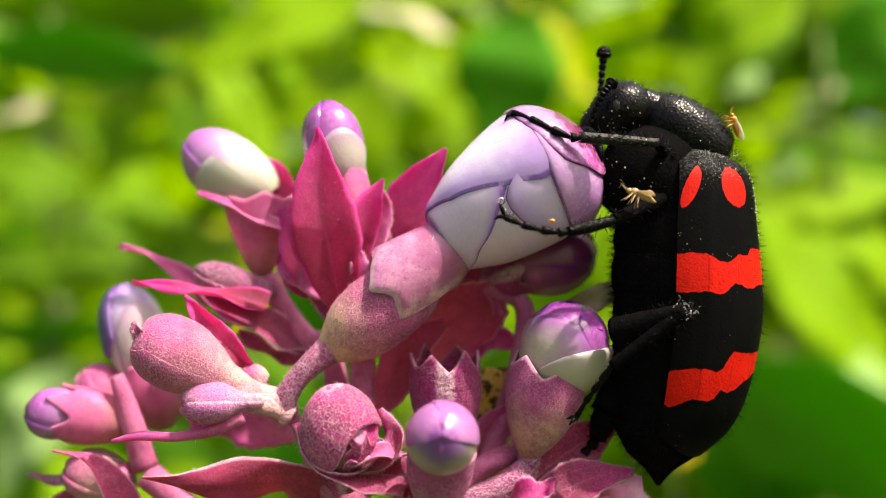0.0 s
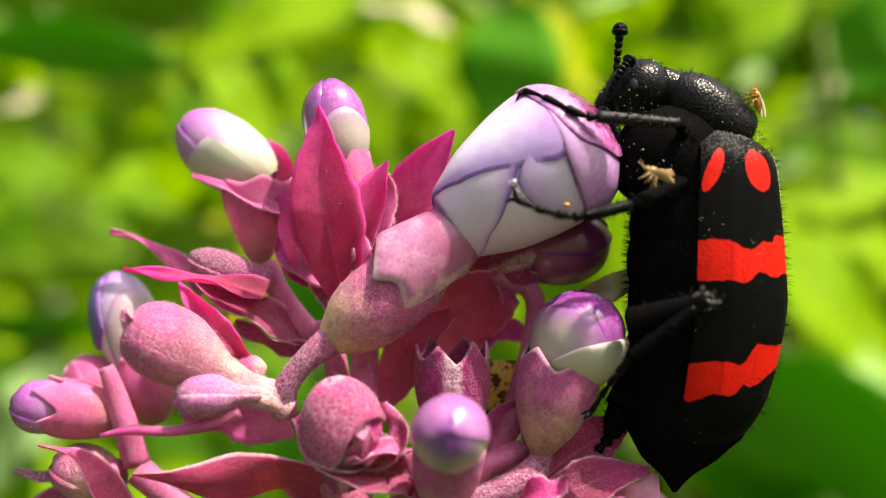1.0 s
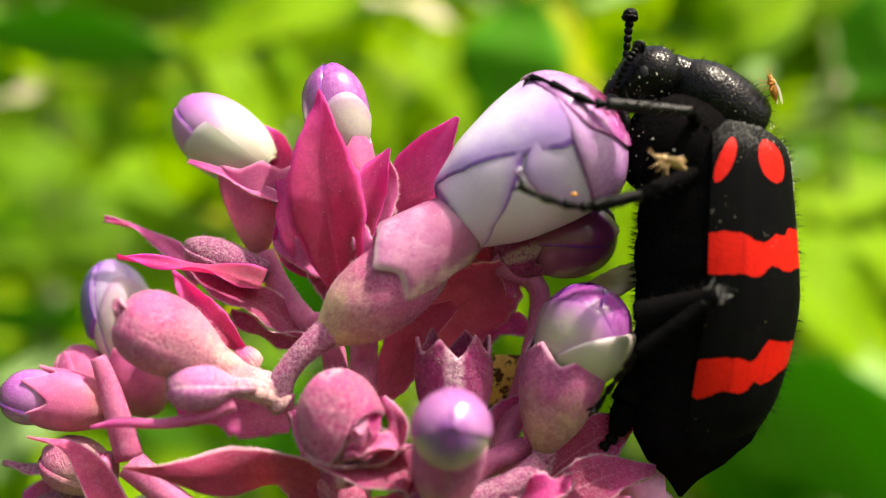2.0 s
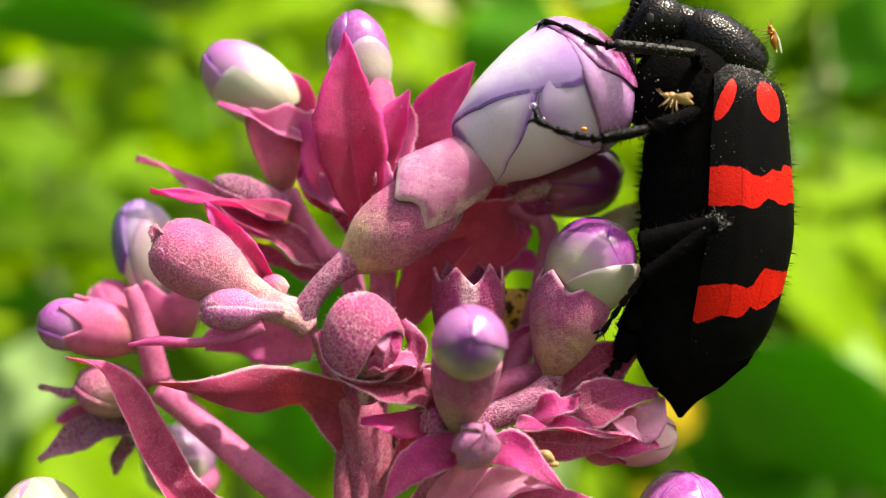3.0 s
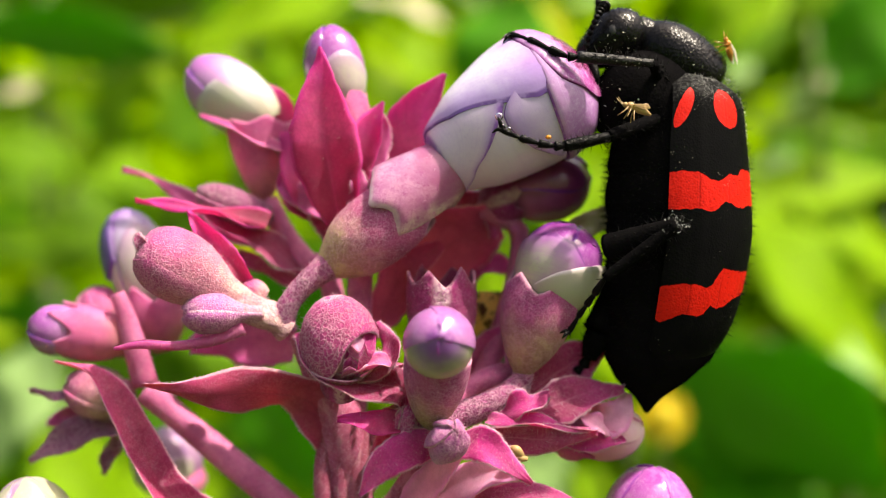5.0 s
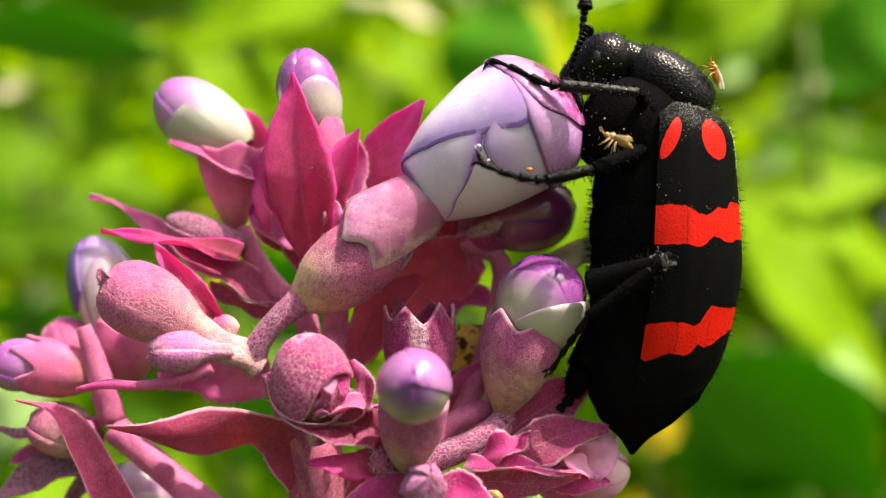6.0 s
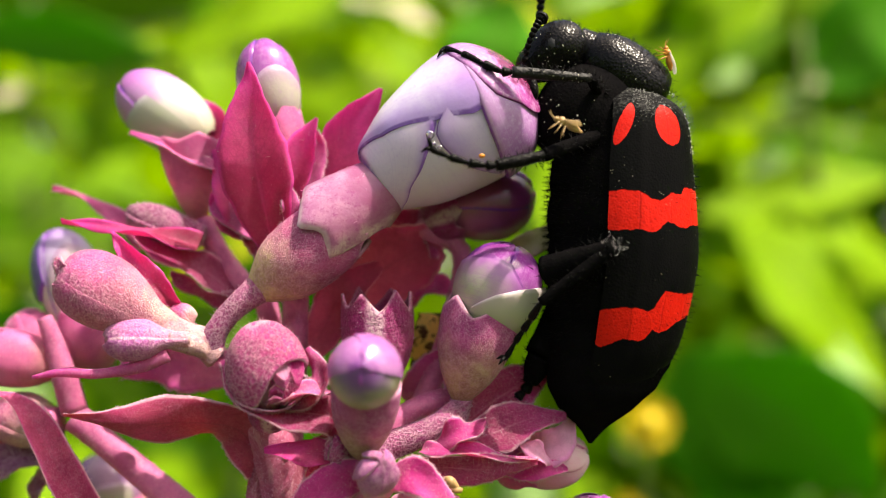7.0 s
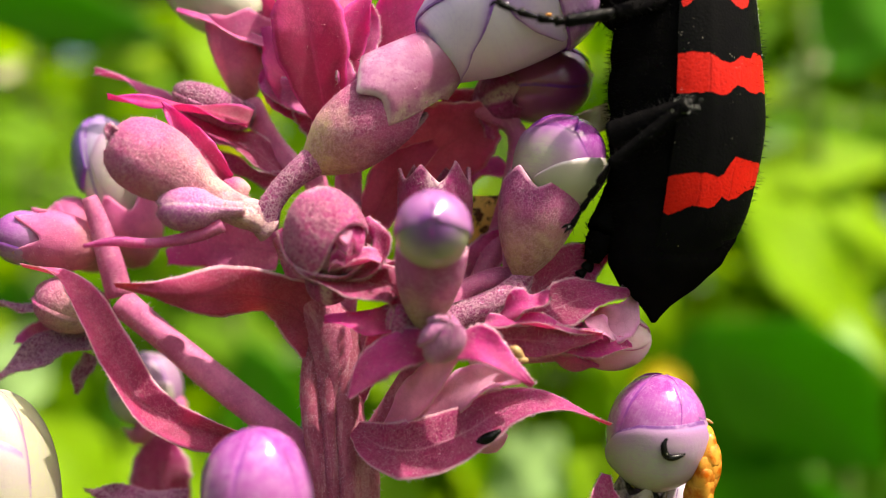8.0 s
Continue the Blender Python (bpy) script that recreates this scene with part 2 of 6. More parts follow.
m_mauvebud = downy("young mauve bud", [(0.0, (0.72, 0.56, 0.46)), (0.3, (0.66, 0.34, 0.46)), (0.55, (0.60, 0.20, 0.44)), (1.0, (0.56, 0.14, 0.40))], 0.35, 0.12, (0.9, 0.3, 0.4), 0.3, grain=0.4, net=0.5, cast=(1.0, 0.90, 1.0))
m_node = downy("pale woolly node", [(0.0, (0.68, 0.44, 0.38)), (0.5, (0.74, 0.58, 0.44)), (1.0, (0.68, 0.44, 0.40))], 0.4, 0.08, grain=0.6, net=0.3, cast=(1.0, 0.92, 0.96))
m_white = silky("white lilac petal", [(0.0, (0.78, 0.74, 0.86)), (0.62, (0.80, 0.76, 0.88)), (0.85, (0.70, 0.54, 0.80)), (1.0, (0.54, 0.28, 0.62))], mottle=0.25, thin=0.2, rim_from=0.975, blush=0.85, blush_from=0.78, tint=(0.42, 0.24, 0.68), edge=(0.14, 0.04, 0.32), grain=0.5)
m_lilac = silky("lilac petal", [(0.0, (0.54, 0.30, 0.60)), (0.5, (0.48, 0.22, 0.54)), (1.0, (0.40, 0.10, 0.42))], mottle=0.5, tint=(0.68, 0.48, 0.74), rough=0.22, rim_from=0.955, edge=(0.20, 0.03, 0.30), grain=0.7)
m_crown = silky("purple crown petal", [(0.0, (0.50, 0.25, 0.54)), (0.55, (0.46, 0.17, 0.46)), (0.72, (0.38, 0.08, 0.33)), (0.86, (0.30, 0.03, 0.18)), (1.0, (0.12, 0.01, 0.05))], mottle=0.6, tint=(0.66, 0.42, 0.70), rough=0.24, rim_from=0.95, edge=(0.16, 0.01, 0.14), heart=0.9, heart_to=0.55)
m_orchid = silky("orchid petal", [(0.0, (0.36, 0.14, 0.36)), (1.0, (0.34, 0.10, 0.33))], mottle=0.3, tint=(0.46, 0.24, 0.46), rough=0.14, edge_share=0.8, edge=(0.14, 0.02, 0.20), rim_from=0.955, grain=1.6)
m_blush = silky("blush white petal", [(0.0, (0.78, 0.68, 0.82)), (1.0, (0.78, 0.68, 0.82))], mottle=0.12, blush=0.1, thin=0.25, tint=(0.58, 0.40, 0.68), grain=0.5)
m_banded = silky("blush petal with a violet edge", [(0.0, (0.74, 0.60, 0.82)), (1.0, (0.76, 0.64, 0.84))], mottle=0.15, blush=0.8, blush_from=0.66, thin=0.25, tint=(0.40, 0.20, 0.62), rim_from=0.86, edge=(0.22, 0.07, 0.44), edge_share=0.85, grain=0.5)
m_mauve = silky("soft mauve petal", [(0.0, (0.62, 0.48, 0.76)), (1.0, (0.72, 0.62, 0.80))], mottle=0.2, blush=0.6, blush_from=0.5, thin=0.2, tint=(0.42, 0.22, 0.64), rim_from=0.97, grain=0.5)
m_tipped = silky("cream petal with a violet tip", [(0.0, (0.50, 0.50, 0.34)), (0.5, (0.56, 0.52, 0.48)), (0.75, (0.44, 0.34, 0.52)), (1.0, (0.30, 0.16, 0.42))], mottle=0.2, tint=(0.30, 0.16, 0.46), rough=0.28)
m_ivory = silky("ivory petal with a purple tip", [(0.0, (0.48, 0.48, 0.34)), (0.42, (0.58, 0.55, 0.52)), (0.60, (0.50, 0.26, 0.52)), (1.0, (0.40, 0.09, 0.42))], mottle=0.12, tint=(0.54, 0.32, 0.54), grain=0.4)
m_rosy = silky("rose white petal", [(0.0, (0.74, 0.24, 0.44)), (0.5, (0.84, 0.44, 0.58)), (1.0, (0.84, 0.62, 0.64))], mottle=0.25, tint=(0.74, 0.16, 0.44), thin=0.35, edge=(0.66, 0.12, 0.38))
m_cap = silky("purple petal", [(0.0, (0.46, 0.26, 0.44)), (0.5, (0.34, 0.10, 0.36)), (1.0, (0.27, 0.03, 0.27))], mottle=0.4, tint=(0.48, 0.24, 0.50), rough=0.16, grain=0.8)
m_pinkcap = silky("pink-purple petal", [(0.0, (0.50, 0.36, 0.42)), (0.42, (0.44, 0.20, 0.43)), (0.6, (0.40, 0.11, 0.37)), (1.0, (0.32, 0.055, 0.31))], mottle=0.5, tint=(0.54, 0.28, 0.54), rough=0.14, edge_share=0.7, edge=(0.18, 0.02, 0.24), rim_from=0.95)
m_flap = silky("cream-green outer petal", [(0.0, (0.44, 0.41, 0.30)), (1.0, (0.42, 0.42, 0.26))], mottle=0.25, tint=(0.44, 0.30, 0.46), edge=(0.26, 0.08, 0.32), edge_share=0.6, blush=0.5)
# Dark violet towards the edge is the nodding bud's shade, put into the colour.
m_shadeflap = silky("cream petal with violet shade painted in", [(0.0, (0.36, 0.40, 0.18)), (1.0, (0.40, 0.41, 0.24))], mottle=0.15, tint=(0.16, 0.05, 0.22), edge=(0.14, 0.03, 0.20), edge_share=0.6, blush=0.95, blush_from=0.62, grain=0.4)
m_orchidflap = silky("cream petal blushed orchid", [(0.0, (0.38, 0.37, 0.26)), (0.5, (0.42, 0.38, 0.35)), (1.0, (0.42, 0.27, 0.42))], mottle=0.3, tint=(0.44, 0.18, 0.48), edge=(0.12, 0.02, 0.18), edge_share=0.95, blush=0.7, blush_from=0.55, rim_from=0.95)
m_softflap = silky("dull cream outer petal", [(0.0, (0.42, 0.36, 0.34)), (1.0, (0.44, 0.42, 0.32))], mottle=0.3, tint=(0.38, 0.20, 0.40), edge=(0.30, 0.12, 0.32), edge_share=0.4, blush=0.6, blush_from=0.55)
m_veiled = silky("lilac-veiled cream petal", [(0.0, (0.34, 0.12, 0.34)), (0.35, (0.44, 0.36, 0.38)), (0.7, (0.44, 0.45, 0.30)), (1.0, (0.40, 0.20, 0.40))], mottle=0.25, tint=(0.34, 0.10, 0.38), blush=0.95, blush_from=0.50, thin=0.15, edge=(0.16, 0.03, 0.20), grain=0.6)
m_greenish = silky("greenish cream petal", [(0.0, (0.42, 0.44, 0.28)), (0.5, (0.48, 0.48, 0.35)), (1.0, (0.52, 0.46, 0.42))], mottle=0.1, tint=(0.50, 0.32, 0.50), blush=0.35, thin=0.15, edge=(0.66, 0.56, 0.62), edge_share=0.5, grain=0.5)
# Darker petal for the lower left bud: its shade is in the colour.
m_dimpetal = silky("purple petal darkened for shade", [(0.0, (0.34, 0.17, 0.34)), (1.0, (0.40, 0.26, 0.36))], mottle=0.4, tint=(0.26, 0.08, 0.28), blush=0.4)
m_withered = Nodes("withered calyx")
m_withered = m_withered.done(m_withered.mix(m_withered.span(m_withered.noise(900, 4), 0.42, 0.6), (0.34, 0.26, 0.24), (0.03, 0.014, 0.016)), 0.7)
m_ivoryflap = silky("ivory outer petal", [(0.0, (0.44, 0.46, 0.34)), (1.0, (0.44, 0.46, 0.36))], mottle=0.08, tint=(0.52, 0.38, 0.52), edge=(0.40, 0.28, 0.40), edge_share=0.5, blush=0.35, blush_from=0.6, grain=0.4)
m_plum = silky("plum petal", [(0.0, (0.34, 0.09, 0.18)), (0.6, (0.24, 0.04, 0.15)), (1.0, (0.20, 0.012, 0.20))], mottle=0.1, rough=0.16, tint=(0.4, 0.08, 0.4), thin=0.2, grain=0.5)
m_indigo = silky("dark indigo petal", [(0.0, (0.08, 0.05, 0.22)), (0.5, (0.035, 0.02, 0.12)), (1.0, (0.12, 0.07, 0.28))], mottle=0.25, tint=(0.30, 0.22, 0.50), rough=0.3)
m_curl = downy("rose curling bract", [(0.0, (0.40, 0.05, 0.16)), (0.45, (0.46, 0.06, 0.18)), (0.6, (0.64, 0.16, 0.28)), (1.0, (0.66, 0.14, 0.34))], 0.2, 0.36, (0.95, 0.16, 0.34), 0.4, grain=0.4)
m_cream = silky("cream petal", [(0.0, (0.50, 0.50, 0.26)), (0.6, (0.62, 0.58, 0.40)), (1.0, (0.56, 0.30, 0.50))], mottle=0.1)
m_spotted = Nodes("withered spotted petal")
m_spotted = m_spotted.done(m_spotted.mix(m_spotted.span(m_spotted.noise(1500, 3), 0.48, 0.58), (0.80, 0.54, 0.16), (0.10, 0.035, 0.01)), 0.6, 0.5)
m_dry = silky("dry petal", [(0.0, (0.38, 0.22, 0.08)), (1.0, (0.66, 0.55, 0.38))], mottle=0.3, tint=(0.35, 0.18, 0.06), edge=(0.3, 0.15, 0.05))


def black(name, rough, grain, share=0.4, bumps=0.00006, dust=0.0, gloss=0.42, cover=0.5):
    n = Nodes(name)
    c = n.mix(n.noise(700, 3), (0.002, 0.002, 0.0025), (0.007, 0.0065, 0.0065))
    if dust:
        grains = n.f("MULTIPLY", n.span(n.cells(4200), 0.18, 0.11), n.span(n.noise(500, 2), cover, cover + 0.12))
        c = n.mix(n.f("MULTIPLY", grains, dust), c, (0.62, 0.58, 0.46))
    n.bump(n.f("ADD", n.cells(grain), n.f("MULTIPLY", n.noise(grain * 0.4, 3), 0.7)), share, bumps)
    return n.done(c, rough, Specular_IOR_Level=gloss)


m_black = black("black cuticle", 0.24, 5200, 0.5, 0.00006, dust=0.3, gloss=0.13, cover=0.57)
m_leg = black("black leg", 0.38, 6000, 0.7, dust=0.2, gloss=0.06, cover=0.6)
m_dusty = black("dusty black leg", 0.55, 7000, 0.6, dust=0.9, gloss=0.3, cover=0.40)
m_belly = black("dull black belly", 0.85, 5200, gloss=0.0)
m_eye = black("black eye", 0.45, 12000, 0.4, 0.00003)
m_hair = Nodes("black bristle").done((0.004, 0.004, 0.004), 0.8, Specular_IOR_Level=0.08)


def elytron_skin():
    """Black wing case with two red spots and two wavy red bands."""
    n = Nodes("black wing case with red bands")
    v = n.f("ADD", n.v, n.f("MULTIPLY", n.f("SUBTRACT", n.noise(2600, 3), 0.5), 0.012))

    def spot(u0, v0, ru, rv, lean):
        du = n.f("SUBTRACT", n.f("SUBTRACT", n.u, u0), n.f("MULTIPLY", n.f("SUBTRACT", v, v0), lean))
        d = n.f("ADD", n.f("POWER", n.f("DIVIDE", du, ru), 2.0), n.f("POWER", n.f("DIVIDE", n.f("SUBTRACT", v, v0), rv), 2.0))
        return n.span(d, 0.92, 1.08, 1.0, 0.0)

    def edge(line):
        return n.ramp(n.u, [(u, (x, x, x)) for u, x in line])

    def belt(top, low):
        return n.f("MULTIPLY", n.span(n.f("SUBTRACT", v, top), -0.002, 0.002), n.span(n.f("SUBTRACT", v, low), -0.002, 0.002, 1.0, 0.0))

    red = n.f("MAXIMUM", belt(edge([(0.00, 0.348), (0.13, 0.344), (0.25, 0.348), (0.31, 0.358), (0.37, 0.372), (0.43, 0.375), (0.49, 0.367), (0.55, 0.350), (0.62, 0.353), (0.68, 0.354), (0.73, 0.332), (0.80, 0.332), (1.00, 0.339)]),
                              edge([(0.00, 0.466), (0.13, 0.464), (0.27, 0.462), (0.34, 0.471), (0.40, 0.470), (0.46, 0.450), (0.51, 0.439), (0.57, 0.441), (0.62, 0.454), (0.72, 0.457), (0.80, 0.447), (1.00, 0.446)])),
              belt(edge([(0.00, 0.708), (0.12, 0.700), (0.31, 0.698), (0.39, 0.710), (0.45, 0.703), (0.50, 0.665), (0.54, 0.648), (0.62, 0.653), (0.72, 0.657), (1.00, 0.660)]),
                   edge([(0.00, 0.813), (0.05, 0.819), (0.12, 0.812), (0.23, 0.792), (0.37, 0.800), (0.43, 0.792), (0.48, 0.766), (0.55, 0.776), (0.65, 0.766), (0.75, 0.746), (1.00, 0.728)])))
    red = n.f("MAXIMUM", red, n.f("MAXIMUM", spot(0.118, 0.142, 0.072, 0.064, -1.1), spot(0.575, 0.142, 0.155, 0.062, 0.4)))
    c = n.mix(red, n.mix(n.noise(700, 3), (0.002, 0.002, 0.0025), (0.005, 0.005, 0.005)), n.mix(n.noise(2500, 3), (0.46, 0.006, 0.003), (0.60, 0.012, 0.005)))
    grains = n.f("MULTIPLY", n.span(n.cells(4200), 0.16, 0.10), n.span(n.noise(420, 2), 0.57, 0.68))
    c = n.mix(n.f("MULTIPLY", grains, 0.45), c, (0.66, 0.60, 0.46))
    # Pale grain near the shoulders paints their soft sheen into the colour.
    shoulder_sheen = n.f("MULTIPLY", n.span(v, 0.17, 0.04), n.f("MULTIPLY", n.span(n.noise(5200, 3, 0.7), 0.5, 0.6), n.f("SUBTRACT", 1.0, red)))
    c = n.mix(n.f("MULTIPLY", shoulder_sheen, 0.07), c, (0.5, 0.5, 0.48))
    c = n.mix(n.f("MULTIPLY", red, n.span(n.cells(3600), 0.35, 0.15, 0.0, 0.55)), c, (0.30, 0.004, 0.003))
    ribs = n.span(n.f("ABSOLUTE", n.f("SINE", n.f("ADD", n.f("MULTIPLY", n.u, 11.0), n.f("MULTIPLY", n.noise(500, 2), 0.6)))), 0.16, 0.0)
    c = n.mix(n.f("MULTIPLY", red, n.f("MULTIPLY", ribs, n.span(n.noise(1800, 3), 0.35, 0.6, 0.1, 0.55))), c, (0.26, 0.004, 0.003))
    n.bump(n.f("ADD", n.f("ADD", n.cells(7000), n.f("MULTIPLY", n.noise(1500, 3), 0.8)), n.f("MULTIPLY", red, n.f("ADD", n.cells(3600), ribs))), 0.2, 0.00006)
    return n.done(c, n.f("ADD", 0.5, n.f("MULTIPLY", red, 0.05)), Specular_IOR_Level=n.f("ADD", 0.02, n.f("MULTIPLY", red, 0.09)))


m_elytron = elytron_skin()


def leafy(name, a, b, glow, thin=0.45):
    n = Nodes(name)
    side = n.f("ABSOLUTE", n.f("SUBTRACT", n.u, 0.5))
    vein = n.span(n.f("SINE", n.f("MULTIPLY", n.f("SUBTRACT", n.v, n.f("MULTIPLY", side, 0.6)), 55.0)), 0.85, 1.0, 0.0, 0.35)
    vein = n.f("MAXIMUM", vein, n.span(side, 0.0, 0.03, 0.7, 0.0))
    c = n.mix(n.f("ADD", n.f("MULTIPLY", n.noise(60, 3), 0.7), n.f("MULTIPLY", n.rand(), 0.3)), a, b)
    c = n.mix(vein, c, (0.16, 0.24, 0.05))
    n.bump(n.noise(400, 3), 0.3, 0.0006)
    return n.done(c, 0.6, thin, glow, Specular_IOR_Level=0.08)


m_green = leafy("green leaf", (0.07, 0.17, 0.003), (0.13, 0.26, 0.005), (0.28, 0.5, 0.004))
m_lime = leafy("young lime leaf", (0.16, 0.31, 0.002), (0.24, 0.39, 0.004), (0.40, 0.68, 0.003))
m_gold = leafy("yellowing leaf", (0.36, 0.42, 0.006), (0.48, 0.50, 0.01), (0.7, 0.75, 0.01))
# The pale tone is the sheen of leaves, put into the base colour.
m_sheenleaf = leafy("leaf with sheen painted pale", (0.22, 0.38, 0.10), (0.30, 0.44, 0.18), (0.4, 0.6, 0.2), 0.2)
m_straw = leafy("withered leaf and painted glint", (0.42, 0.38, 0.22), (0.55, 0.50, 0.34), (0.4, 0.35, 0.2), 0.2)
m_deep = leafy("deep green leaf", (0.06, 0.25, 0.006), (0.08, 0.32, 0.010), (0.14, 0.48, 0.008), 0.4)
m_greystem = leafy("green stem", (0.08, 0.14, 0.03), (0.14, 0.18, 0.05), (0.2, 0.3, 0.05), 0.1)
m_yellow = Nodes("yellow petal").done((0.74, 0.58, 0.015), 0.5, 0.3)


def soil():
    n = Nodes("leaf litter soil")
    c = n.mix(n.noise(14, 6, 0.7), (0.035, 0.05, 0.015), (0.10, 0.12, 0.035))
    n.bump(n.noise(60, 5, 0.7), 0.8, 0.01)
    return n.done(c, 0.95)


m_soil = soil()
m_amber = Nodes("amber cuticle").done((0.62, 0.26, 0.04), 0.35, 0.2)
m_tan = Nodes("tan cuticle").done((0.44, 0.28, 0.12), 0.4, 0.2)
m_wing = Nodes("pale wing").done((0.72, 0.66, 0.54), 0.3, 0.4)
m_orange = Nodes("wet orange skin")
m_orange = m_orange.done(m_orange.mix(m_orange.span(m_orange.noise(1100, 4), 0.38, 0.62), (0.52, 0.10, 0.006), (0.78, 0.34, 0.05)), 0.16, 0.15, Coat_Weight=0.4, Coat_Roughness=0.08)


# ---- shapes ----
def W(p):
    return Vector((p[0] / 100, p[1] / 100, EYE + p[2] / 100))


def spline(points, count):
    """A smooth curve through the points (any number of columns), count stations."""
    q = np.array([tuple(p) for p in points], float)
    q = np.vstack([2 * q[0] - q[1], q, 2 * q[-1] - q[-2]])
    t = np.linspace(0, len(q) - 3 - 1e-9, count)
    i = t.astype(int)
    f = (t - i)[:, None]
    a, b, c, d = q[i], q[i + 1], q[i + 2], q[i + 3]
    return 0.5 * (2 * b + (c - a) * f + (2 * a - 5 * b + 4 * c - d) * f ** 2 + (3 * b - a - 3 * c + d) * f ** 3)


def unit(v):
    return v / np.maximum(np.linalg.norm(v, axis=-1, keepdims=True), 1e-9)


def grid(p, around=False):
    """Faces and uv of a lattice p[station][across]; around closes the rows."""
    m, n = p.shape[:2]
    k = np.arange(m * n).reshape(m, n)
    faces, uv = [], []
    for i in range(m - 1):
        for j in range(n if around else n - 1):
            jj = (j + 1) % n
            faces.append((k[i, j], k[i, jj], k[i + 1, jj], k[i + 1, j]))
            w = n if around else n - 1
            uv.append(((j / w, i / (m - 1)), ((j + 1) / w, i / (m - 1)), ((j + 1) / w, (i + 1) / (m - 1)), (j / w, (i + 1) / (m - 1))))
    return p.reshape(-1, 3), faces, uv


def join(*shapes):
    vs, fs, us, at = [], [], [], 0
    for v, f, u in shapes:
        vs.append(np.asarray(v))
        fs += [tuple(int(i) + at for i in q) for q in f]
        us += list(u)
        at += len(v)
    return np.vstack(vs), fs, us


def mesh_of(name, shape, origin, material, down=None):
    v, f, u = shape
    skin = len(f)
    if down is not None:
        v, f, u = join(shape, down)
    me = bpy.data.meshes.new(name)
    local = (np.asarray(v) - np.asarray(origin)) / 100
    me.from_pydata(local.tolist(), [], [tuple(int(i) for i in q) for q in f])
    layer = me.uv_layers.new(name="UVMap")
    layer.data.foreach_set("uv", np.array([c for q in u for c in q], dtype=np.float32).ravel())
    me.polygons.foreach_set("use_smooth", [True] * len(me.polygons))
    me.materials.append(material)
    if down is not None:
        me.materials.append(m_down)
        me.polygons.foreach_set("material_index", [0] * skin + [1] * (len(me.polygons) - skin))
    me.update()
    return me


ROOTS = {}
m_down = Nodes("pale plant down").done((0.76, 0.44, 0.58), 0.5, 0.4)
DOWNY = {m_stalk: 1500, m_node: 1300, m_young: 520, m_calyx: 500, m_calyx_pink: 400, m_calyx_top: 60, m_cup: 220, m_sepal: 60, m_bract: 300, m_stem: 600, m_branch: 500, m_pale: 400, m_hood: 900, m_mauvebud: 900, m_fuchsia: 400}

FRINGED = {m_bract, m_fuchsia, m_pale, m_arch, m_curl, m_stalk, m_hood}


def thing(name, base, label, category, group="", kind=""):
    """An empty at the thing's base, which carries its parts."""
    ob = new(name)
    ob.empty_display_size = 0.005
    ob.location = W(base)
    ROOTS[ob] = np.array(base, float)
    return tagged(ob, label, category, group, kind)


def part(name, shape, material, parent, label="", pivot=None, kind="", down=0):
    """One mesh under a thing or a part; the shape is given in the place's centimetres."""
    home = ROOTS[parent]
    at = home if pivot is None else np.array(pivot, float)
    if not down and material in DOWNY:
        down = DOWNY[material]
    hair = coat(shape, max(30, int(1.2 * down * size_of(shape))), 0.03, len(ROOTS), None, 0.0017, 0.6) if down else None
    if isinstance(shape, Leaf) and material in FRINGED and shape.margin[2] > 0.03:
        rng = np.random.default_rng(len(ROOTS))
        roots, ways, _ = shape.margin
        pick = rng.integers(0, len(roots) - 1, 380)
        mixed = rng.uniform(size=(380, 1))
        spots = np.where((pick == len(roots) // 2 - 1)[:, None], roots[pick], roots[pick] * mixed + roots[pick + 1] * (1 - mixed))
        fringe = bristles(spots, ways[pick], 0.018, 0.0019, len(ROOTS), 0.6)
        hair = fringe if hair is None else join(hair, fringe)
    ob = new(name, mesh_of(name, shape, at, material, hair))
    ob.parent = parent
    ob.location = tuple((at - home) / 100)
    ROOTS[ob] = at
    return tagged(ob, label, kind=kind)


def frames(path, hint=(0, -1, 0)):
    """Tangent, side and normal along a path."""
    t = unit(np.gradient(path, axis=0))
    hint = np.broadcast_to(np.array(hint, float), path.shape)
    s = unit(np.cross(t, hint))
    return t, s, np.cross(s, t)


def tube(points, radii, seg=12, count=24, wobble=0.0, seed=1):
    """A tapered round stalk with closed ends."""
    rng = np.random.default_rng(seed)
    if np.ndim(radii) == 0:
        radii = [radii] * len(points)
    q = spline([(*p, r) for p, r in zip(points, radii)], count)
    path, r = q[:, :3], np.maximum(q[:, 3], 1e-4)
    t, s, n = frames(path, (0.03, -1, 0.05))
    a = np.linspace(0, 2 * np.pi, seg, endpoint=False)
    rr = r[:, None] * (1 + wobble * rng.normal(size=(count, seg)))
    p = path[:, None] + rr[..., None] * (np.cos(a)[None, :, None] * s[:, None] + np.sin(a)[None, :, None] * n[:, None])
    p = np.concatenate([path[:1, None] + 0 * p[:1], p, path[-1:, None] + 0 * p[-1:]])
    return grid(p, True)


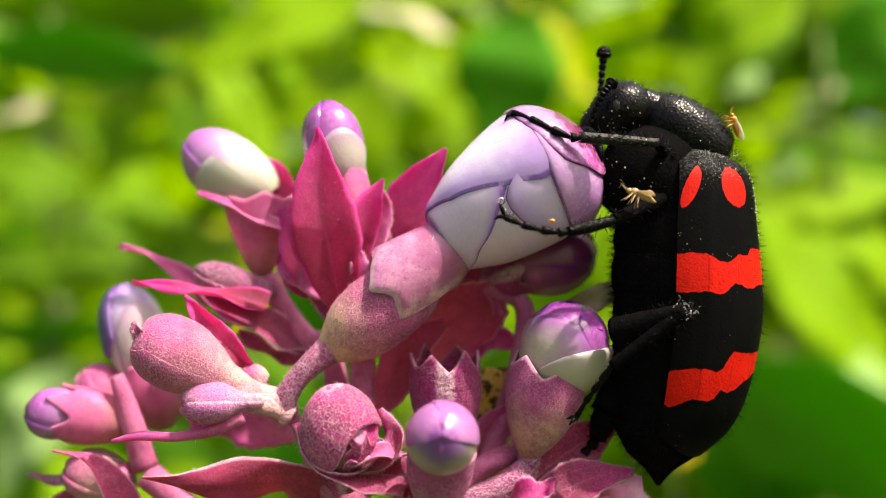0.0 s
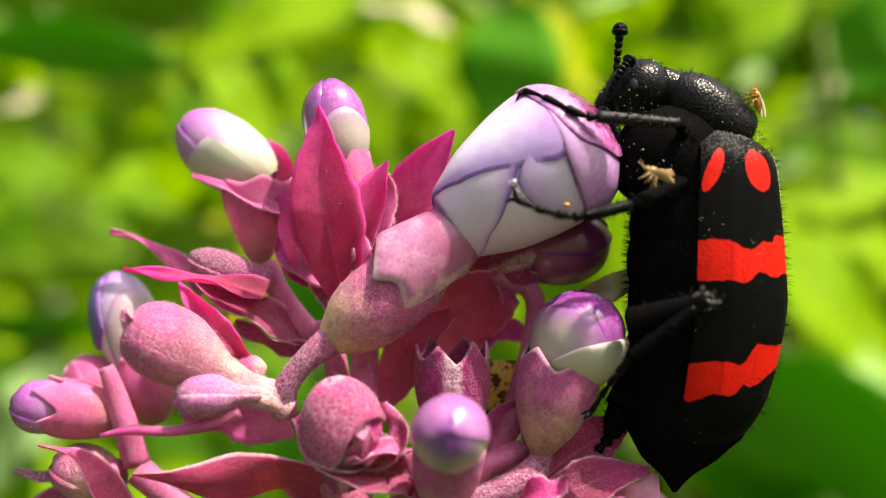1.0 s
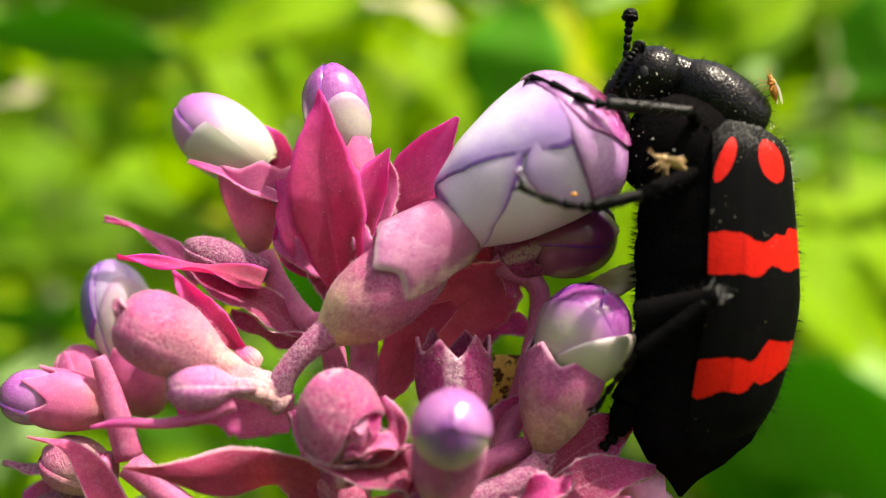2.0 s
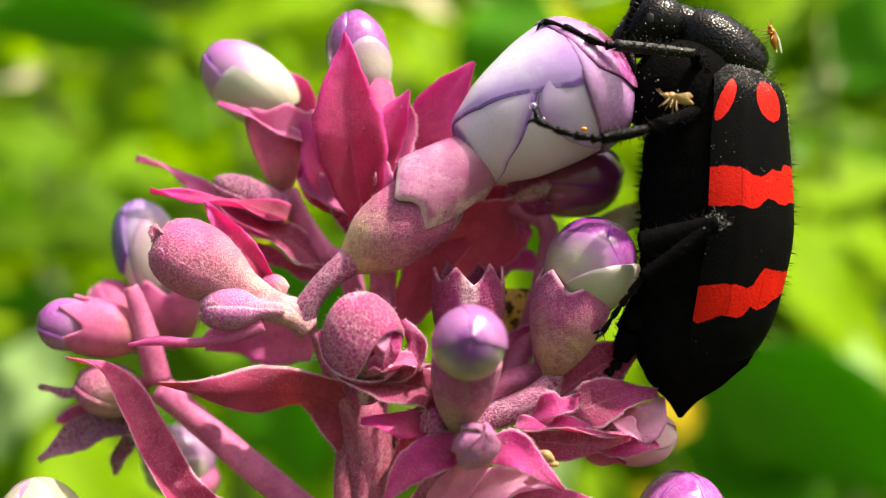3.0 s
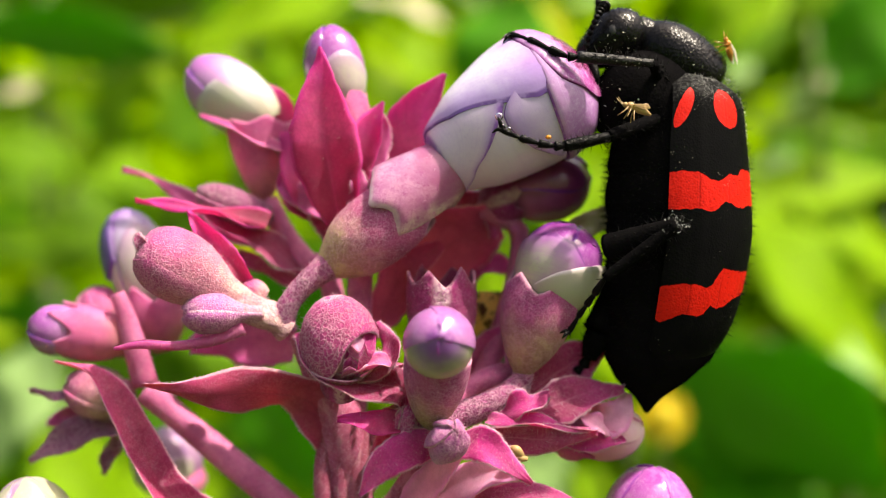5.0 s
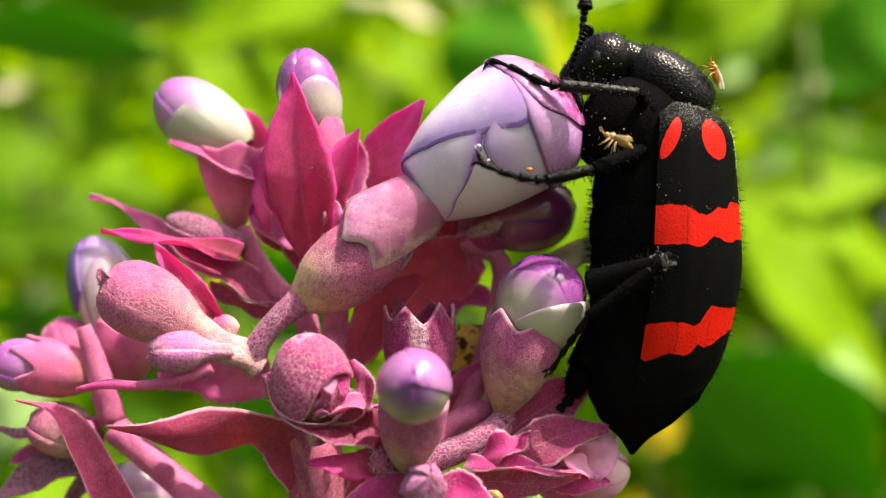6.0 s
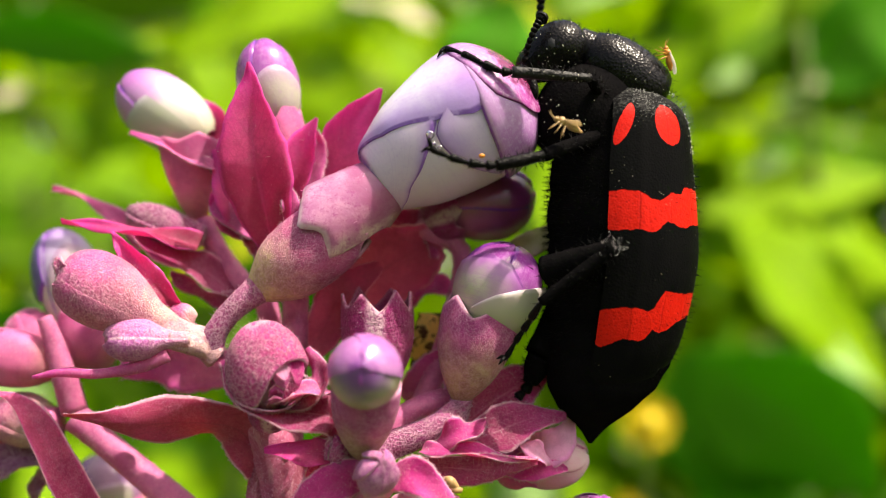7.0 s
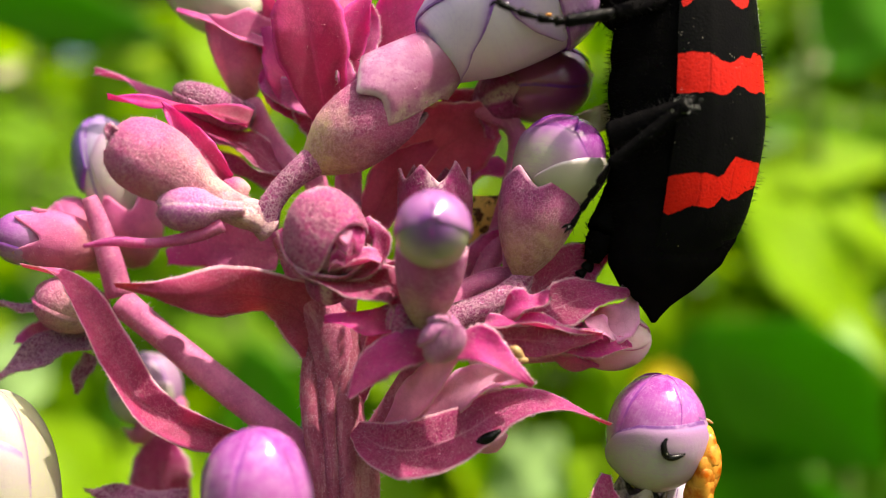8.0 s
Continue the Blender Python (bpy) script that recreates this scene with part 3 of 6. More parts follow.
def turned(a, b, profile, seg=36, count=30, change=None, hint=(0, -1, 0)):
    """A body round the axis a-b; profile: share of the length, radius. change(share, angle) scales the radius."""
    a, b = np.array(a, float), np.array(b, float)
    q = spline(profile, count)
    ax = unit(b - a)
    s = unit(np.cross(ax, np.array(hint, float)))
    n = np.cross(s, ax)
    th = np.linspace(0, 2 * np.pi, seg, endpoint=False)
    S, TH = np.meshgrid(q[:, 0], th, indexing="ij")
    r = np.maximum(np.repeat(q[:, 1:2], seg, 1), 1e-4)
    if change is not None:
        r = r * change(S, TH)
    p = a + (b - a) * S[..., None] + r[..., None] * (np.sin(TH)[..., None] * s + np.cos(TH)[..., None] * n)
    return grid(p, True)


def shell(a, b, profile, zone, lift, thick=0.012, m=22, n=16, hint=(0, -1, 0)):
    """A petal that lies on the turned body: zone(along, across) gives angle and share, lift the rise at foot edge and free edge."""
    a, b = np.array(a, float), np.array(b, float)
    ax = unit(b - a)
    s = unit(np.cross(ax, np.array(hint, float)))
    nn = np.cross(s, ax)
    prof = spline(profile, 200)
    o = np.argsort(prof[:, 0])
    I, J = np.meshgrid(np.linspace(0, 1, m), np.linspace(0, 1, n), indexing="ij")
    TH, S = zone(I, J)
    S = np.clip(S, 0.0, 0.999)
    r = np.interp(S, prof[o, 0], prof[o, 1])
    up = lift[0] + (lift[1] - lift[0]) * J
    up = up - thick * 1.2 * np.clip((J - 0.94) / 0.06, 0, 1)
    out = np.sin(TH)[..., None] * s + np.cos(TH)[..., None] * nn
    end = np.clip((S - 0.9) / 0.1, 0, 1)[..., None]
    top = a + (b - a) * S[..., None] + r[..., None] * out + up[..., None] * unit(out * (1 - 0.7 * end) + ax * end)
    low = top - thick * out
    low[1:-1, 1:-1] = top[1:-1, 1:-1] - 1.5 * thick * out[1:-1, 1:-1]
    f1, f2 = grid(top), grid(low[:, ::-1])
    rim = np.concatenate([np.stack([top[:, -1], low[:, -1]], 1)])
    rim2 = np.stack([low[-1], top[-1]], 1)
    e1, e2 = grid(rim), grid(rim2)
    e1 = (e1[0], e1[1], [tuple((0.99, c[1]) for c in q) for q in e1[2]])
    e2 = (e2[0], e2[1], [tuple((0.97, 0.99) for c in q) for q in e2[2]])
    return join(f1, f2, e1, e2)


class Leaf(tuple):
    """A shape that also knows its margin: hair roots and their ways."""


def blade(points, widths, face=(0, -1, 0), fold=0.25, curl=0.0, thick=0.018, count=26, across=11, wave=0.03, seed=1, twist=0.0):
    """A leaf or sepal along a spine: half-widths, the way its face looks, the keel's depth, the edges' curl."""
    rng = np.random.default_rng(seed)
    q = spline([(*p, w) for p, w in zip(points, widths)], count)
    path, w = q[:, :3], np.maximum(q[:, 3], 0.004)
    fa = np.array(face, float)
    if fa.ndim == 2:
        fa = spline(fa, count)
    t, s, n = frames(path, fa)
    if twist:
        a = np.linspace(0, radians(twist), count)[:, None]
        s, n = s * np.cos(a) + n * np.sin(a), n * np.cos(a) - s * np.sin(a)
    x = np.linspace(-1, 1, across)
    ph = rng.uniform(0, 6, 4)
    st = np.linspace(0, 1, count)[:, None]
    ripple = wave * (np.sin(9 * st + ph[0]) * np.maximum(x, 0) ** 2 + np.sin(11 * st + ph[1]) * np.maximum(-x, 0) ** 2)
    rag = 1 + 0.03 * np.sin(37 * st + ph[2]) + 0.02 * np.sin(61 * st + ph[3])
    up = w[:, None] * (fold * np.abs(x) + curl * x ** 2) + ripple
    mid = path[:, None] + (w[:, None] * rag * x)[..., None] * s[:, None] + up[..., None] * n[:, None]
    h = 0.5 * thick * (1 - 0.75 * np.abs(x) ** 3) + 0.4 * thick * np.exp(-(x / 0.12) ** 2)
    top, low = mid + h[None, :, None] * n[:, None], mid - h[None, :, None] * n[:, None]
    ring = np.concatenate([top, low[:, ::-1]], 1)
    v, f, _ = grid(ring, True)
    uu = np.concatenate([(x + 1) / 2, ((x + 1) / 2)[::-1]])
    uv = []
    k = 2 * across
    for i in range(count - 1):
        for j in range(k):
            a0, a1 = uu[j], uu[(j + 1) % k]
            uv.append(((a0, i / (count - 1)), (a1, i / (count - 1)), (a1, (i + 1) / (count - 1)), (a0, (i + 1) / (count - 1))))
    leaf = Leaf((v, f, uv))
    leaf.margin = np.concatenate([mid[:, 0], mid[:, -1]]), np.concatenate([-s + 0.3 * t, s + 0.3 * t]), w.max()
    return leaf


def cup(a, b, profile, teeth=5, depth=0.25, thick=0.02, seg=50, count=18, turn=0.0, flare=0.0, hint=(0, -1, 0)):
    """A toothed calyx: a thin open tube round the axis a-b whose rim runs out in pointed teeth."""
    a, b = np.array(a, float), np.array(b, float)
    ax = unit(b - a)
    s = unit(np.cross(ax, np.array(hint, float)))
    n = np.cross(s, ax)
    prof = spline(profile, 100)
    th = np.linspace(0, 2 * np.pi, seg, endpoint=False)
    saw = np.abs(((th + turn) * teeth / (2 * np.pi)) % 1.0 - 0.5) * 2
    rim = 1.0 + depth * (saw ** 1.3 - 0.55) * (1 + 0.25 * np.sin(th * 2 + turn))
    I = np.linspace(0, 1, count)[:, None]
    S = I * rim[None]
    r = np.interp(np.clip(S, 0, 1), prof[:, 0], prof[:, 1]) + np.maximum(S - 1, 0) * flare
    out = np.sin(th)[:, None] * s + np.cos(th)[:, None] * n
    p = a + (b - a) * S[..., None] + r[..., None] * out[None]
    q = a + (b - a) * (S + 0.01)[..., None] + np.maximum(r - thick, 0.002)[..., None] * out[None]
    v, f, uv = grid(np.concatenate([p, q[::-1]]), True)
    uv = [tuple((c[0], min(1.0, 2 * c[1]) if c[1] < 0.5 else min(1.0, 2 - 2 * c[1])) for c in w) for w in uv]
    return v, f, uv


def ball(c, r, seg=14, rings=9, squash=(1, 1, 1)):
    u = np.linspace(0, np.pi, rings)[:, None]
    t = np.linspace(0, 2 * np.pi, seg, endpoint=False)[None]
    p = np.stack([np.sin(u) * np.cos(t), np.sin(u) * np.sin(t), np.cos(u) + 0 * t], -1) * np.array(squash) * r + np.array(c)
    return grid(p, True)


def size_of(shape):
    """The surface in square centimetres."""
    v, f, _ = shape
    q = np.asarray(v)[np.array([k for k in f if len(k) == 4])]
    return 0.5 * np.linalg.norm(np.cross(q[:, 2] - q[:, 0], q[:, 3] - q[:, 1]), axis=1).sum()


def coat(shape, count, length, seed, keep=None, thick=0.0045, bend=0.25):
    """Hairs that stand on a shape's skin."""
    v, f, _ = shape
    rng = np.random.default_rng(seed)
    v = np.asarray(v)
    q = v[np.array([k for k in f if len(k) == 4])]
    n = np.cross(q[:, 2] - q[:, 0], q[:, 3] - q[:, 1])
    area = np.linalg.norm(n, axis=1)
    c = q.mean(1)
    mid = v.mean(0)
    if keep is not None or thick > 0.002:
        n = n * np.sign(((c - mid) * n).sum(1))[:, None]
    n = unit(n)
    pick = rng.choice(len(q), count, p=area / area.sum())
    w = rng.dirichlet((1, 1, 1, 1), count)
    root = (q[pick] * w[..., None]).sum(1)
    way = n[pick]
    if thick < 0.002:
        way = way * np.where(rng.uniform(size=(count, 1)) < 0.5, 1, -1)
    return bristles(root, way, length, thick, seed, bend)


def bristles(roots, ways, length, thick, seed, bend=0.25):
    """Many fine tapering hairs: roots and directions as arrays."""
    rng = np.random.default_rng(seed)
    p, k = np.asarray(roots, float), len(roots)
    d = unit(unit(np.asarray(ways, float)) + rng.normal(size=(k, 3)) * bend)
    L = length * rng.uniform(0.5, 1.25, (k, 1))
    s = unit(np.cross(d, rng.normal(size=(k, 3))))
    n = np.cross(d, s)
    tip = p + d * L - np.array((0, 0, 0.08)) * L
    v = np.stack([p + s * thick, p - s * 0.5 * thick + n * 0.87 * thick, p - s * 0.5 * thick - n * 0.87 * thick, tip], 1).reshape(-1, 3)
    f = [(4 * i + a, 4 * i + c, 4 * i + 3) for i in range(k) for a, c in ((0, 1), (1, 2), (2, 0))]
    return v, f, [((0, 0), (1, 0), (0.5, 1))] * len(f)


def petals(a, b, profile, material, owner, count=5, twist=0.9, start=0.0, wide=0.72, lift=(0.0, 0.02), label=""):
    """Overlapping petals twisted round a closed bud, each a part of its own."""
    for k in range(count):
        mid = start + 2 * np.pi * k / count

        def zone(I, J, mid=mid):
            half = wide * (1 - 0.25 * I ** 4)
            return mid + twist * I + (2 * J - 1) * half, 0.02 + 0.975 * I * (1 - 0.05 * (2 * J - 1) ** 2)

        part("petal", shell(a, b, profile, zone, lift), material, owner, label)


def scaled(profile, k):
    return [(s, r * k) for s, r in profile]


FAT = [(0.0, 0.45), (0.08, 0.66), (0.25, 0.9), (0.5, 1.0), (0.72, 0.92), (0.88, 0.68), (0.97, 0.32), (1.0, 0.02)]
ROUND = [(0.0, 0.72), (0.2, 0.92), (0.45, 1.0), (0.68, 0.93), (0.85, 0.7), (0.95, 0.4), (1.0, 0.02)]
BALL = [(0.0, 0.30), (0.07, 0.56), (0.22, 0.86), (0.48, 1.0), (0.74, 0.88), (0.9, 0.6), (0.97, 0.32), (1.0, 0.02)]
CONE = [(0.0, 0.18), (0.15, 0.40), (0.4, 0.66), (0.7, 0.9), (1.0, 1.0)]
CALYX = [(0.0, 0.22), (0.1, 0.5), (0.3, 0.82), (0.55, 0.98), (0.8, 1.0), (1.0, 0.96)]


def flower_bud(name, base, mouth, tip, r_cal, r_cor, calyx, petal, plant, profile=FAT, depth=0.3, twist=0.9, start=0.0, turn=0.0, label="", sink=0.25, foot=None, lift=(0.0, 0.02)):
    """A closed bud in its calyx: the core is the part, with its calyx and petals under it."""
    base, mouth, tip = (np.array(p, float) for p in (base, mouth, tip))
    foot = mouth + (base - mouth) * sink if foot is None else np.array(foot, float)
    core = part(name, turned(foot, tip, scaled(profile, r_cor * 0.97)), petal, plant, label, pivot=tuple(base))
    part("calyx", cup(base, mouth, scaled(CALYX, r_cal), 5, depth, turn=turn, flare=0.1), calyx, core)
    petals(foot, tip, scaled(profile, r_cor), petal, core, twist=twist, start=start, lift=lift)
    return core



def flap_zone(t0, t1, s_in, s_out, slope=0.0, bow=0.0, wob=0.0):
    """A petal whose free edge runs round a bud from the angle t0 to t1."""
    def zone(I, J):
        edge = s_out + slope * (I - 0.5) + bow * (2 * I - 1) ** 2 + wob * np.sin(9 * I)
        return np.radians(t0 + (t1 - t0) * I), s_in + (edge - s_in) * J
    return zone


def lobe_zone(t0, t1):
    """A lobe that runs the length of a bud between two angles."""
    def zone(I, J):
        return np.radians(t0 + (t1 - t0) * J), 0.02 + 0.965 * I * (1 - 0.10 * np.abs(2 * J - 1) ** 3)
    return zone


def capped(base, mouth, tip, r_cal, r_cor, calyx, cap, flap, flaps, owner, label, profile=FAT, depth=0.3, turn=0.0, start=0.0, twist=0.5, foot=None, sink=0.3, cone=CALYX):
    """A bud whose tip petals show over paler outer petals; flaps: from angle, to angle, reach, slope, roundness."""
    base, mouth, tip = (np.array(p, float) for p in (base, mouth, tip))
    foot = mouth + (base - mouth) * sink if foot is None else np.array(foot, float)
    body = scaled(profile, r_cor * 0.96)
    core = part("flower_bud", turned(foot, tip, scaled(body, 0.97)), cap, owner, label, pivot=tuple(base))
    petals(foot, tip, body, cap, core, twist=twist, start=start, lift=(0.0, 0.012))
    for t0, t1, reach, slope, bow in flaps:
        part("petal", shell(foot, tip, body, flap_zone(t0, t1, 0.0, reach, slope, bow), (0.012, 0.022)), flap, core)
    part("calyx", cup(base, mouth, scaled(cone, r_cal), 5, depth, turn=turn, flare=0.1), calyx, core)
    return core


# ---- the flowering plant ----
plant = thing("flowering_plant", (-0.62, 6.05, -60), "mauve and crimson flower head of downy buds, tall stem", "plant")
BASE = (-0.62, 6.05, -60)
# main stem and branches
part("main_stem", tube([BASE, (-0.9, 6.1, -30), (-0.52, 6.10, -5.05), (-0.57, 6.10, -2.80), (-0.60, 6.10, -2.21), (-0.63, 6.05, -1.77), (-0.77, 5.98, -1.48), (-0.93, 5.92, -1.11)],
                       [0.35, 0.25, 0.19, 0.17, 0.17, 0.17, 0.11, 0.07], 16, 60, 0.012), m_stem, plant)
for q, r in (([(-0.74, 5.98, -1.72), (-0.76, 5.96, -2.1), (-0.70, 5.95, -2.6), (-0.64, 5.95, -3.4), (-0.60, 5.96, -4.8)], [0.05, 0.07, 0.07, 0.06, 0.05]),
             ([(-0.50, 5.97, -1.70), (-0.53, 5.93, -2.1), (-0.50, 5.93, -2.7), (-0.46, 5.95, -3.5), (-0.44, 5.97, -4.8)], [0.05, 0.07, 0.075, 0.06, 0.05]),
             ([(-0.62, 5.95, -1.62), (-0.64, 5.92, -2.0), (-0.62, 5.92, -2.5), (-0.57, 5.93, -3.4), (-0.53, 5.95, -4.8)], [0.03, 0.045, 0.05, 0.045, 0.04])):
    part("stem_ridge", tube([(x, y + 0.035, z) for x, y, z in q], r, 14, 40, 0.006, 5), m_stem, plant)
part("branch", tube([(-0.54, 6.10, -2.72), (-0.26, 6.00, -2.26), (-0.06, 5.80, -1.88), (0.00, 5.60, -1.72)], [0.11, 0.10, 0.08, 0.06], 14, 24, 0.01), m_stem, plant)
part("branch", tube([(-0.70, 6.15, -2.62), (-1.04, 6.20, -2.34), (-1.42, 6.25, -2.06), (-1.80, 6.28, -1.76), (-2.05, 6.30, -1.56)], [0.10, 0.10, 0.10, 0.09, 0.10], 14, 24, 0.01), m_branch, plant)
part("branch", tube([(-0.65, 6.30, -1.76), (-0.78, 6.40, -0.77), (-0.95, 6.42, -0.64), (-1.12, 6.45, -0.44), (-1.25, 6.50, -0.20)], [0.08, 0.08, 0.08, 0.08, 0.075], 12, 24, 0.01), m_branch, plant)
part("branch", tube([(-0.61, 6.30, -1.95), (-0.56, 6.25, -1.01), (-0.56, 6.20, -0.61), (-0.65, 6.15, -0.23)], [0.10, 0.09, 0.09, 0.10], 12, 24, 0.01), m_branch, plant)
part("branch", tube([(-0.45, 6.10, -1.85), (0.02, 6.15, -1.56), (0.32, 6.20, -1.41), (0.58, 6.35, -0.47), (0.26, 6.30, -0.23)], [0.09, 0.09, 0.08, 0.07, 0.07], 12, 24, 0.01), m_branch, plant)
part("branch", tube([(-0.19, 5.70, -1.72), (0.11, 5.75, -1.62), (0.38, 5.78, -1.51), (0.53, 5.85, -1.41)], [0.07, 0.09, 0.08, 0.07], 12, 20, 0.02), m_stalk, plant)
part("branch", tube([(-0.10, 5.75, -1.76), (0.15, 5.95, -1.50), (0.38, 6.00, -1.38), (0.63, 6.20, -1.35)], [0.07, 0.07, 0.07, 0.06], 12, 20, 0.02), m_branch, plant)
part("pedicel", tube([(-1.04, 5.90, -1.06), (-1.00, 5.87, -0.93), (-0.89, 5.87, -0.78), (-0.71, 5.90, -0.63)], [0.085, 0.075, 0.075, 0.1], 14, 22, 0.015), m_stalk, plant)

# the large opening bud that the beetle grips
A, B = (-0.76, 5.92, -0.67), (-0.18, 5.93, -0.22)
PA, PB = (0.00, 5.98, 0.03), (0.96, 6.00, 0.72)
BIG = scaled([(0.0, 0.40), (0.03, 0.53), (0.12, 0.66), (0.26, 0.83), (0.5, 0.98), (0.68, 1.02), (0.8, 0.96), (0.89, 0.76), (0.955, 0.48), (1.0, 0.1)], 0.432)


def along(t_hi, reach, edge):
    """A petal along the large bud from the angle t_hi to a lower edge that passes the given shares and angles."""
    def zone(I, J):
        low = np.interp(reach * I, *edge)
        return np.radians(t_hi + (low - t_hi) * J), reach * I * (1 - 0.02 * J * J)
    return zone


def wrap(t0, t1, s_in, edge):
    """A petal round the large bud whose free edge passes the given angles and shares."""
    def zone(I, J):
        t = t0 + (t1 - t0) * I
        return np.radians(t), s_in + (np.interp(t, *edge) - s_in) * J
    return zone


big = part("flower_bud", turned(PA, PB, scaled(BIG, 0.97)), m_lilac, plant, "large white and lilac bud", pivot=A)
part("calyx", cup(A, B, [(0.0, 0.085), (0.1, 0.140), (0.3, 0.221), (0.55, 0.250), (0.8, 0.243), (1.0, 0.214)], 5, 0.18, turn=0.5, thick=0.03), m_calyx, big)
part("calyx_lobe", shell((0.11, 5.96, 0.06), (-0.44, 5.93, -0.34), [(0.0, 0.173), (0.27, 0.221), (0.64, 0.262), (0.91, 0.277), (1.0, 0.280)],
                         wrap(-150, 170, 0.0, ((-150, -75, -62, -52, -43, -36, -24, -10, 0, 8, 16, 26, 60, 170), (0.3, 0.32, 0.42, 0.70, 0.97, 0.93, 0.86, 0.83, 0.86, 0.93, 0.99, 0.92, 0.78, 0.7))), (0.0, 0.02), 0.02, m=60), m_calyx_top, big, "pale lilac torn calyx lobes")
# angle 0 faces the eye, -90 looks up
for zone, lift, m in ((wrap(-190, 170, 0.0, ((-190, 170), (0.96, 0.96))), (0.0, 0.0), m_blush),
                      (wrap(-12, 66, 0.72, ((-12, -6, 0, 10, 24, 42, 66), (0.50, 0.43, 0.395, 0.385, 0.40, 0.45, 0.56))), (0.0, 0.024), m_mauve),
                      (wrap(-110, 112, 0.0, ((-110, -20, -4, 4, 19, 32, 64, 95, 112), (0.5, 0.5, 0.41, 0.345, 0.24, 0.145, 0.048, 0.02, 0.01))), (0.0, 0.018), m_banded),
                      (along(-230, 0.74, ((0.0, 0.03, 0.06, 0.172, 0.323, 0.45, 0.525, 0.622, 0.74), (-91, -76, -62, -37, -22, -9, -4, 4, 6))), (0.0, 0.03), m_white),
                      (wrap(-40, 150, 0.995, ((-40, -8, 5, 25, 53, 86, 150), (0.72, 0.684, 0.656, 0.628, 0.603, 0.60, 0.62))), (0.0, 0.032), m_lilac),
                      (wrap(-160, 80, 0.999, ((-160, -85, -50, -25, -11, 3, 21, 63, 80), (0.67, 0.69, 0.70, 0.725, 0.735, 0.76, 0.85, 0.945, 0.97))), (0.01, 0.036), m_crown)):
    part("petal", shell(PA, PB, BIG, zone, lift, m=44, n=24), m, big)

# buds in their calyces
FA, FB = (0.68, 5.92, -0.93), (0.91, 5.95, -0.36)
PLUMP = scaled(FAT, 0.282)
cream = part("flower_bud", turned(FA, FB, scaled(PLUMP, 0.95)), m_cap, plant, "cream bud with a purple crown in a mauve calyx", pivot=(0.55, 5.90, -1.36))
petals(FA, FB, scaled(PLUMP, 0.97), m_cap, cream, twist=0.5, start=0.2, lift=(0.0, 0.012))
part("petal", shell(FA, FB, PLUMP, wrap(-175, 24, 0.0, ((-175, -100, -70, -30, 0, 24), (0.60, 0.66, 0.72, 0.80, 0.78, 0.62))), (0.0, 0.014), m=36), m_veiled, cream)
part("petal", shell(FA, FB, PLUMP, wrap(-30, 150, 0.0, ((-30, -5, 20, 50, 80, 150), (0.22, 0.42, 0.56, 0.66, 0.70, 0.66))), (0.008, 0.03), m=36), m_greenish, cream)
part("calyx", cup((0.55, 5.90, -1.36), (0.70, 5.92, -0.77), scaled([(0.0, 0.2), (0.1, 0.40), (0.3, 0.70), (0.55, 0.92), (0.8, 1.01), (1.0, 1.0)], 0.253), 5, 0.2, turn=0.9, flare=0.1), m_calyx_olive, cream)
part("pedicel", tube([(0.51, 5.90, -1.49), (0.55, 5.90, -1.48), (0.56, 5.90, -1.35)], [0.06, 0.055, 0.075], 12, 12, 0.015), m_stalk, plant)
NA, NB = (-0.005, 5.44, -1.135), (-0.005, 4.98, -1.035)
nodding = capped((-0.05, 5.62, -1.66), (-0.005, 5.36, -1.17), NB, 0.206, 0.200, m_calyx_olive, m_pinkcap, m_shadeflap, [(-110, 4, 0.995, 0.0, -0.02), (-4, 110, 0.995, 0.0, -0.02)], plant, "violet bud that nods forward in a mauve calyx", profile=ROUND, turn=0.3, depth=0.04, start=0.3, foot=NA, cone=[(0.0, 0.2), (0.15, 0.48), (0.4, 0.78), (0.7, 0.97), (1.0, 1.0)])
NOD = scaled(ROUND, 0.200 * 0.96)
part("petal", shell(NA, NB, NOD, wrap(174, 284, 0.0, ((174, 200, 240, 284), (0.97, 0.998, 0.996, 0.985))), (0.014, 0.030), m=36), m_orchid, nodding)
part("petal", shell(NA, NB, NOD, wrap(80, 196, 0.0, ((80, 130, 170, 188, 196), (0.985, 0.996, 0.998, 0.95, 0.66))), (0.018, 0.036), m=36), m_orchid, nodding)
capped((-1.29, 6.50, -0.20), (-1.32, 6.53, 0.36), (-1.86, 6.60, 0.79), 0.251, 0.255, m_calyx_pink, m_ivory, m_ivoryflap, [(-130, 8, 0.66, 0.1, -0.10)], plant, "ivory bud with a purple tip in a pink calyx", turn=0.9, depth=0.08, foot=(-1.25, 6.57, 0.36), cone=CONE)
capped((-0.62, 6.20, 0.08), (-0.71, 6.20, 0.54), (-0.81, 6.22, 1.01), 0.185, 0.212, m_calyx_pink, m_cap, m_softflap, [(-12, 78, 0.62, -0.12, -0.16)], plant, "purple bud with a cream patch in a pink calyx", turn=0.5)
flower_bud("flower_bud", (0.28, 6.36, -0.24), (0.55, 6.38, -0.13), (1.07, 6.44, 0.03), 0.190, 0.250, m_cup, m_plum, plant, start=0.4, turn=0.2, depth=0.4, label="dark plum bud in a crimson calyx")
